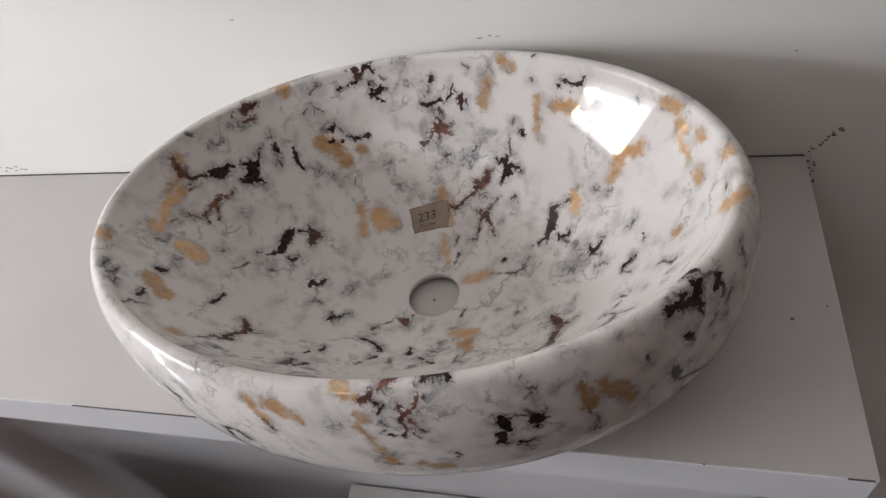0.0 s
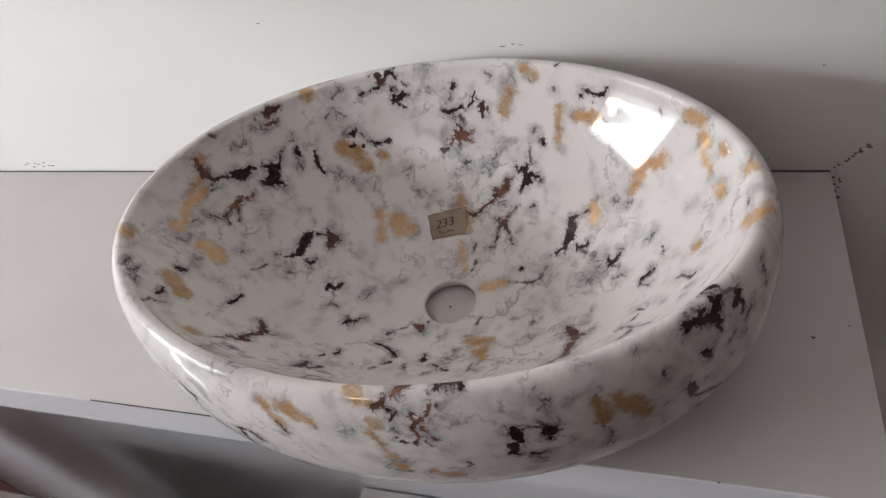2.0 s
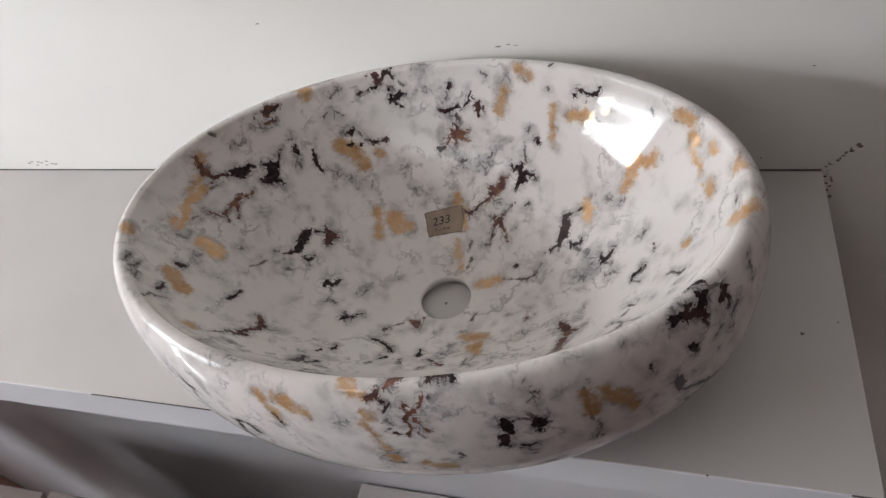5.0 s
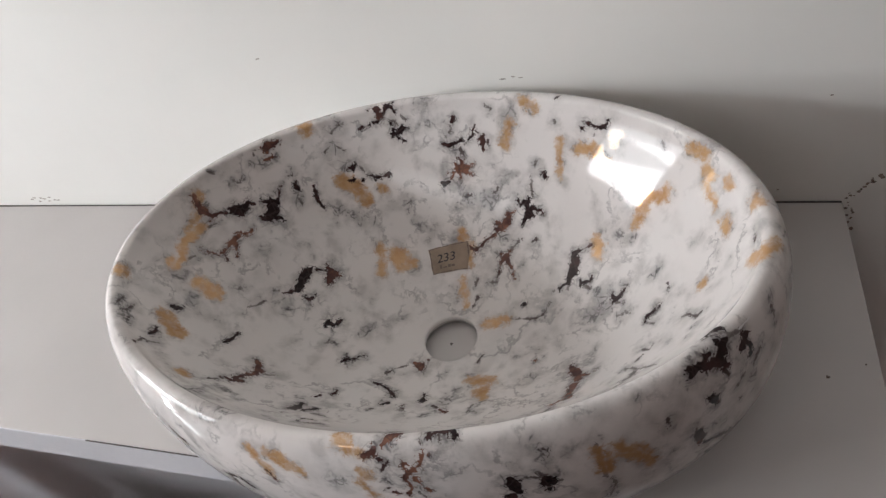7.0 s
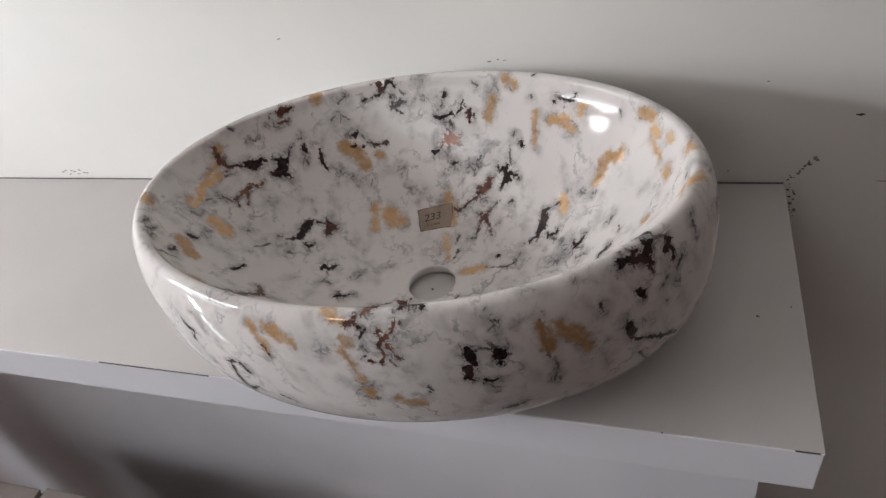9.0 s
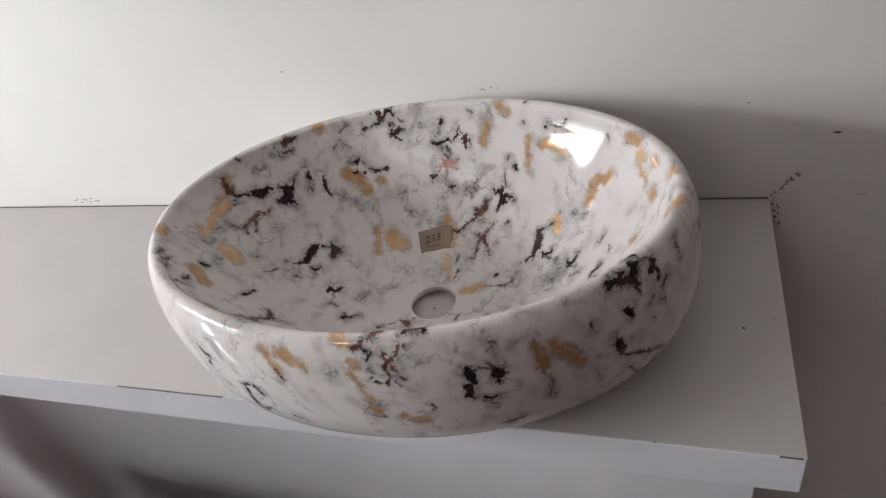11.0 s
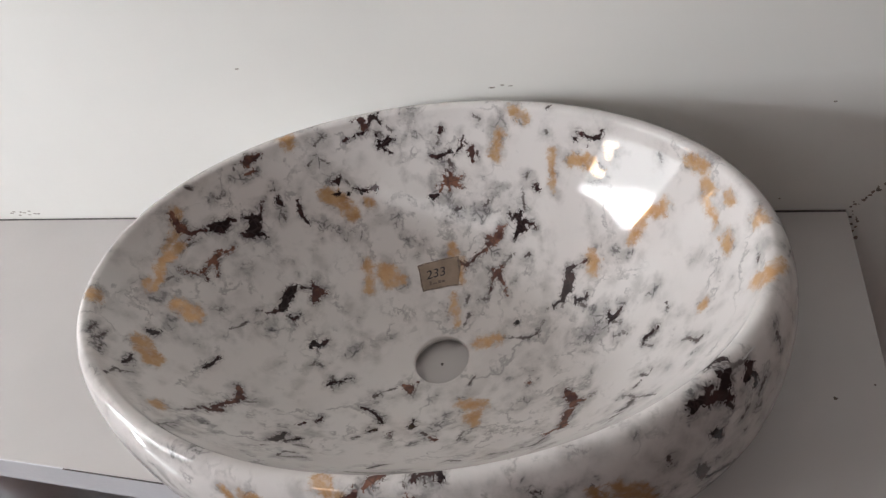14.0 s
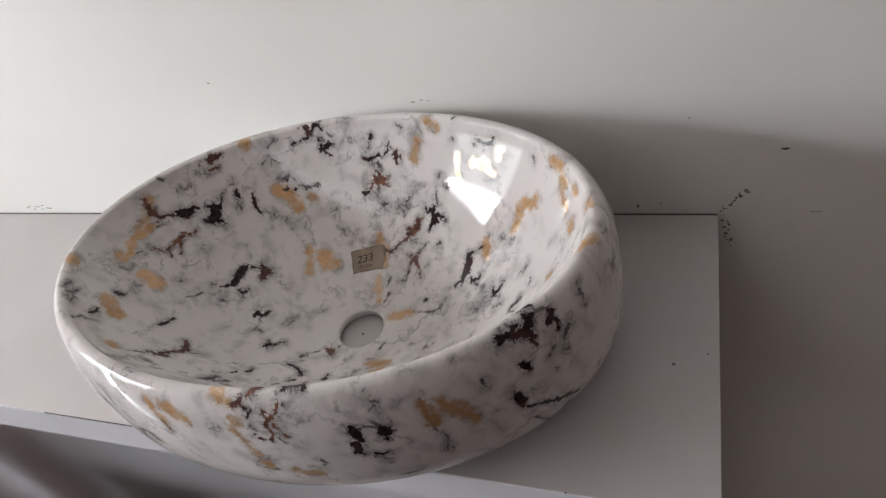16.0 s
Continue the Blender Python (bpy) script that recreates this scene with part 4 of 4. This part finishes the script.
def marbled_ceramic():
    n = Nodes("marbled_ceramic")
    co = n.coords()

    def attribute(name):
        node = n.tree.nodes.new("ShaderNodeAttribute")
        node.attribute_name = name
        return node.outputs["Fac"]

    def noise(scale, detail=4.0, rough=0.55, distortion=0.0):
        return n.noise(scale, detail, rough, co, distortion).outputs[0]

    def jitter(scale, amount, detail=4.0, distortion=0.0):
        return n.math("MULTIPLY", n.math("SUBTRACT", noise(scale, detail, 0.6, distortion), 0.5), amount)

    # coordinates pushed about, so that no shape stays round
    push = n.tree.nodes.new("ShaderNodeVectorMath")
    push.operation = "MULTIPLY_ADD"
    n.link(n.noise(45.0, 4, 0.6, co).outputs["Color"], push.inputs[0])
    push.inputs[1].default_value = (0.008, 0.008, 0.008)
    n.link(co, push.inputs[2])
    warped = push.outputs[0]

    def bubbles(scale, feature="F1"):
        node = n.add("ShaderNodeTexVoronoi", Scale=scale)
        node.feature = feature
        n.link(warped, node.inputs["Vector"])
        return node.outputs["Distance"]

    def ridge(scale, width, detail=4.0, distortion=0.0):
        """1 along crooked lines."""
        return n.ramp(n.math("ABSOLUTE", n.math("SUBTRACT", noise(scale, detail, 0.6, distortion), 0.5)), width, 0.0)

    tendril = ridge(120.0, 0.035, 2.0, 0.3)

    def bitten(name, scale, bite, amount, soft, shrink=0.0, spikes=0.0):
        """1 inside the strokes of a kind: round bites taken out of the edge, spikes left between them; in mm."""
        dist = n.math("ADD", attribute(name), jitter(scale * 2.2, amount))
        dist = n.math("ADD", dist, n.math("MULTIPLY", n.math("SUBTRACT", 0.50, bubbles(scale)), bite))
        dist = n.math("SUBTRACT", n.math("ADD", dist, shrink), n.math("MULTIPLY", tendril, spikes))
        return n.ramp(dist, soft, -soft)

    patch = n.ramp(noise(12.0, 3, 0.5, 0.5), 0.40, 0.62, 0.15, 1.0)
    veil = n.math("MULTIPLY", n.ramp(noise(34.0, 4, 0.55, 0.2), 0.48, 0.72), patch)
    near_grey = n.ramp(n.math("ADD", attribute("grey"), jitter(60.0, 34.0, 4.0, 0.15)), 7.0, -8.0)
    marks = n.math("MINIMUM", n.math("MINIMUM", attribute("gold"), n.math("MINIMUM", attribute("dark"), attribute("thin"))), attribute("brown"))
    halo = n.ramp(n.math("ADD", marks, jitter(48.0, 42.0, 4.0, 0.15)), 10.0, -5.0)
    grey = n.math("MAXIMUM", n.math("MAXIMUM", veil, n.math("MULTIPLY", near_grey, 0.55)), n.math("MULTIPLY", halo, 0.8))
    # dark wisps in the middle of the veil, and thin threads through it
    wisp = n.math("MULTIPLY", n.ramp(noise(95.0, 4, 0.6, 0.25), 0.54, 0.66), n.ramp(grey, 0.4, 0.95))
    crackle = n.math("MAXIMUM", n.ramp(bubbles(62.0, "DISTANCE_TO_EDGE"), 0.07, 0.0), ridge(46.0, 0.035, 5.0, 0.1))
    thread = n.math("MULTIPLY", crackle, n.math("MULTIPLY", n.ramp(grey, 0.3, 0.7), n.ramp(noise(75.0, 3), 0.42, 0.6)))
    vein = n.math("MULTIPLY", ridge(11.0, 0.022, 6.0, 0.15), n.ramp(noise(24.0, 3), 0.52, 0.66))
    branch = n.math("MULTIPLY", ridge(23.0, 0.030, 6.0, 0.15), n.math("MULTIPLY", n.ramp(noise(14.0, 3), 0.42, 0.6), n.ramp(noise(60.0, 4), 0.38, 0.6)))
    vein = n.math("MAXIMUM", vein, branch)
    tone = n.mix(n.ramp(noise(6.0, 3), 0.35, 0.65), (0.68, 0.645, 0.628), (0.73, 0.700, 0.683))
    tone = n.mix(n.math("MULTIPLY", grey, 0.78), tone, n.mix(n.ramp(noise(30.0, 3), 0.4, 0.6), (0.30, 0.285, 0.275), (0.27, 0.25, 0.25)))
    tone = n.mix(n.math("MULTIPLY", vein, 0.58), tone, (0.20, 0.19, 0.195))
    tone = n.mix(n.math("MULTIPLY", wisp, 0.82), tone, (0.12, 0.115, 0.12))
    tone = n.mix(n.math("MULTIPLY", thread, 0.72), tone, (0.06, 0.055, 0.06))
    thin = bitten("thin", 150.0, 2.2, 3.0, 0.6, 0.2, 1.6)
    tone = n.mix(n.math("MULTIPLY", thin, n.ramp(noise(40.0, 3), 0.35, 0.65, 0.6, 0.95)), tone, (0.075, 0.055, 0.052))
    gold = bitten("gold", 95.0, 6.0, 11.0, 3.4, -0.8, 2.0)
    gold = n.math("MULTIPLY", gold, n.ramp(noise(110.0, 5, 0.7, 0.3), 0.34, 0.56, 0.5, 0.97))
    tone = n.mix(gold, tone, n.mix(n.ramp(noise(80.0, 4, 0.6), 0.35, 0.65), (0.58, 0.33, 0.155), (0.70, 0.45, 0.24)))
    brown = bitten("brown", 170.0, 3.6, 3.0, 0.45, 0.25, 2.6)
    tone = n.mix(brown, tone, n.mix(n.ramp(noise(35.0, 3, 0.6), 0.4, 0.62), (0.095, 0.046, 0.041), (0.275, 0.135, 0.095)))
    dark = bitten("dark", 180.0, 3.2, 3.0, 0.45, 0.0, 2.4)
    tone = n.mix(dark, tone, n.mix(n.ramp(noise(40.0, 3, 0.6), 0.45, 0.70), (0.024, 0.015, 0.016), (0.075, 0.038, 0.036)))
    # thin dark feelers that run out of the dark flakes
    both = n.math("MINIMUM", attribute("dark"), attribute("brown"))
    feeler = n.math("MULTIPLY", n.math("MAXIMUM", n.ramp(bubbles(95.0, "DISTANCE_TO_EDGE"), 0.06, 0.01), ridge(70.0, 0.025, 2.5, 0.5)), n.ramp(n.math("ADD", both, jitter(60.0, 14.0)), 4.5, 0.0))
    tone = n.mix(n.math("MULTIPLY", feeler, 0.5), tone, (0.07, 0.05, 0.048))
    tone = n.mix(attribute("bare"), tone, (0.78, 0.775, 0.77))
    n.bump(noise(16.0, 2), 0.06, 0.002)
    metal = n.math("MULTIPLY", n.math("MAXIMUM", gold, n.math("MULTIPLY", brown, 0.6)), 0.35)
    return n.set(Base_Color=tone, Roughness=n.ramp(noise(120.0, 3), 0.3, 0.7, 0.04, 0.07), Metallic=metal, Specular_IOR_Level=0.23)


CERAMIC = marbled_ceramic()


def ceramic_part(name, first, last, label=""):
    """The rows first to last of the basin's surface as one mesh, with the print's fields on it."""
    count = last - first + 1
    i, j = np.meshgrid(np.arange(count - 1), np.arange(ROUND), indexing="ij")
    nxt = (j + 1) % ROUND
    faces = np.stack([i * ROUND + j, i * ROUND + nxt, (i + 1) * ROUND + nxt, (i + 1) * ROUND + j], -1).reshape(-1, 4)
    mine = slice(first * ROUND, (last + 1) * ROUND)
    me = bpy.data.meshes.new(name)
    me.vertices.add(count * ROUND)
    me.vertices.foreach_set("co", verts[mine].ravel())
    me.loops.add(faces.size)
    me.loops.foreach_set("vertex_index", faces.ravel().astype(np.int32))
    me.polygons.add(len(faces))
    me.polygons.foreach_set("loop_start", np.arange(0, faces.size, 4, dtype=np.int32))
    me.polygons.foreach_set("use_smooth", np.ones(len(faces), dtype=bool))
    me.update(calc_edges=True)
    me.validate()
    for kind, field in FIELD.items():
        me.attributes.new(kind, "FLOAT", "POINT").data.foreach_set("value", field[mine].astype(np.float32))
    me.materials.append(CERAMIC)
    ob = new(name, me)
    ob.parent = basin
    return tagged(ob, label)


row_at = lambda mm: int(np.searchsorted(arc, mm / 1000))
hole_row, crest = row_at(11), int(np.argmax(rows[:, 2]))
lip_in, lip_out = crest - row_at(9), crest + row_at(7)
ceramic_part("outlet", 0, hole_row)
ceramic_part("bowl", hole_row, lip_in)
ceramic_part("rim", lip_in, lip_out, "rounded glossy rim")
ceramic_part("body", lip_out, ALONG - 1)


# ---- the price label in the bowl ----
CORNERS = ((103.2, 101.8), (85.5, 110.2), (82.6, 77.9), (104.4, 71.5))   # top left, top right, bottom right, bottom left


def on_label(u, v, lift):
    """A place on the label: u to its right, v up, lift off the glaze."""
    (a, b, c, d) = (Vector(p) for p in CORNERS)

    def at(u, v):
        return on_bowl(*((d.lerp(c, u)).lerp(a.lerp(b, u), v)))

    e = 0.01
    normal = (at(u + e, v) - at(u - e, v)).cross(at(u, v + e) - at(u, v - e)).normalized()
    return at(u, v) + normal * lift


bm = bmesh.new()
NU, NV = 16, 10
grid = []
for lift in (0.0006, 0.0001):
    for n in range(NV + 1):
        for m in range(NU + 1):
            u, v = m / NU, n / NV
            u = u * (1 - 0.10 * (1 - v) ** 2) if m > NU / 2 and v < 0.62 else u
            wob = 0.012 * math.sin(9.0 * v + 2) if m in (0, NU) else 0.0
            grid.append(bm.verts.new(on_label(u + wob, v + (0.012 * math.sin(11 * u) if n in (0, NV) else 0), lift + (0.0006 if m == NU and n == NV else 0))))
W = NU + 1
for n in range(NV):
    for m in range(NU):
        q = n * W + m
        bm.faces.new((grid[q], grid[q + 1], grid[q + W + 1], grid[q + W]))
rim = [m for m in range(W)] + [n * W + NU for n in range(1, NV + 1)] + [NV * W + m for m in range(NU - 1, -1, -1)] + [n * W for n in range(NV - 1, 0, -1)]
S = W * (NV + 1)
for p, q in zip(rim, rim[1:] + rim[:1]):
    bm.faces.new((grid[p], grid[p + S], grid[q + S], grid[q]))
label = tagged(new("price_label"), "small worn brown paper label with handwritten number", "label")
label.matrix_basis = basin.matrix_basis.copy()
part("paper", bm, PAPER, label)

curve = bpy.data.curves.new("digits", "FONT")
curve.body = "233"
curve.size = 1.0
made = new("digits_source", curve)
flat = made.to_mesh()
co = np.array([v.co[:2] for v in flat.vertices])
polys = [tuple(p.vertices) for p in flat.polygons]
made.to_mesh_clear()
bpy.data.objects.remove(made)
bpy.data.curves.remove(curve)
co = (co - co.min(0)) / (co.max(0) - co.min(0))
bm = bmesh.new()
vs = [bm.verts.new(on_label(0.17 + 0.45 * x + 0.03 * y, 0.40 + 0.31 * y + 0.02 * x, 0.0010)) for x, y in co]
for p in polys:
    if len(set(p)) > 2:
        bm.faces.new([vs[q] for q in p])
part("number", bm, INK, label, "handwritten number 233 in dark ink")
bm = bmesh.new()
for a, b, h in ((0.22, 0.27, 0.14), (0.30, 0.40, 0.05), (0.43, 0.50, 0.10), (0.52, 0.60, 0.08)):
    steps = [(a + (b - a) * n / 4) for n in range(5)]
    for u0, u1 in zip(steps, steps[1:]):
        bm.faces.new([bm.verts.new(on_label(u, 0.16 + v + 0.04 * u, 0.0010)) for u, v in ((u0, 0), (u1, 0), (u1, h), (u0, h))])
part("faded_line", bm, INK_FAINT, label, "faded ink strokes")
bm = bmesh.new()
for n in range(16):
    p, q = n / 16, (n + 1) / 16
    for (u0, v0), (u1, v1) in (((p, 0.025), (q, 0.025)), ((p, 0.975), (q, 0.975)), ((0.02, p), (0.02, q)), ((0.965, max(p, 0.5)), (0.965, max(q, 0.5)))):
        w = 0.010 + 0.006 * math.sin(2.1 * n)
        across = (0, w) if v0 == v1 else (w, 0)
        if (u0, v0) != (u1, v1):
            bm.faces.new([bm.verts.new(on_label(u, v, 0.0009)) for u, v in ((u0 - across[0], v0 - across[1]), (u1 - across[0], v1 - across[1]), (u1 + across[0], v1 + across[1]), (u0 + across[0], v0 + across[1]))])
part("border", bm, INK_FAINT, label, "dark printed border line")

# a small chip in the glaze of the rim
bm = bmesh.new()
chip = [on_bowl(330.9 + 0.55 * n, 272) for n in range(7)]
edge = [on_bowl(330.9 + 0.55 * n, 272.9 + 0.25 * math.sin(1.7 * n)) for n in range(7)]
tops = [[bm.verts.new(p * 1.0012 + Vector((0, 0, 0.0004))) for p in line] for line in (chip, edge)]
for n in range(6):
    bm.faces.new((tops[0][n], tops[0][n + 1], tops[1][n + 1], tops[1][n]))
part("glaze_chip", bm, FRAME_PAINT, basin, "small white chip in the glaze")

# ---- the window ----
window = tagged(new("window_1"), "wide low window opening with a painted frame", "window", kind="structure")
window.matrix_basis = wall_window.matrix_basis.copy()
for a, b, c, d in ((OPEN_A, OPEN_B, OPEN_Z0, OPEN_Z0 + 0.018), (OPEN_A, OPEN_B, OPEN_Z1 - 0.018, OPEN_Z1), (OPEN_A, OPEN_A + 0.018, OPEN_Z0 + 0.018, OPEN_Z1 - 0.018), (OPEN_B - 0.018, OPEN_B, OPEN_Z0 + 0.018, OPEN_Z1 - 0.018)):
    part("window_frame", box(a, b, -0.05, -0.01, c, d, 0.004), FRAME_PAINT, window)
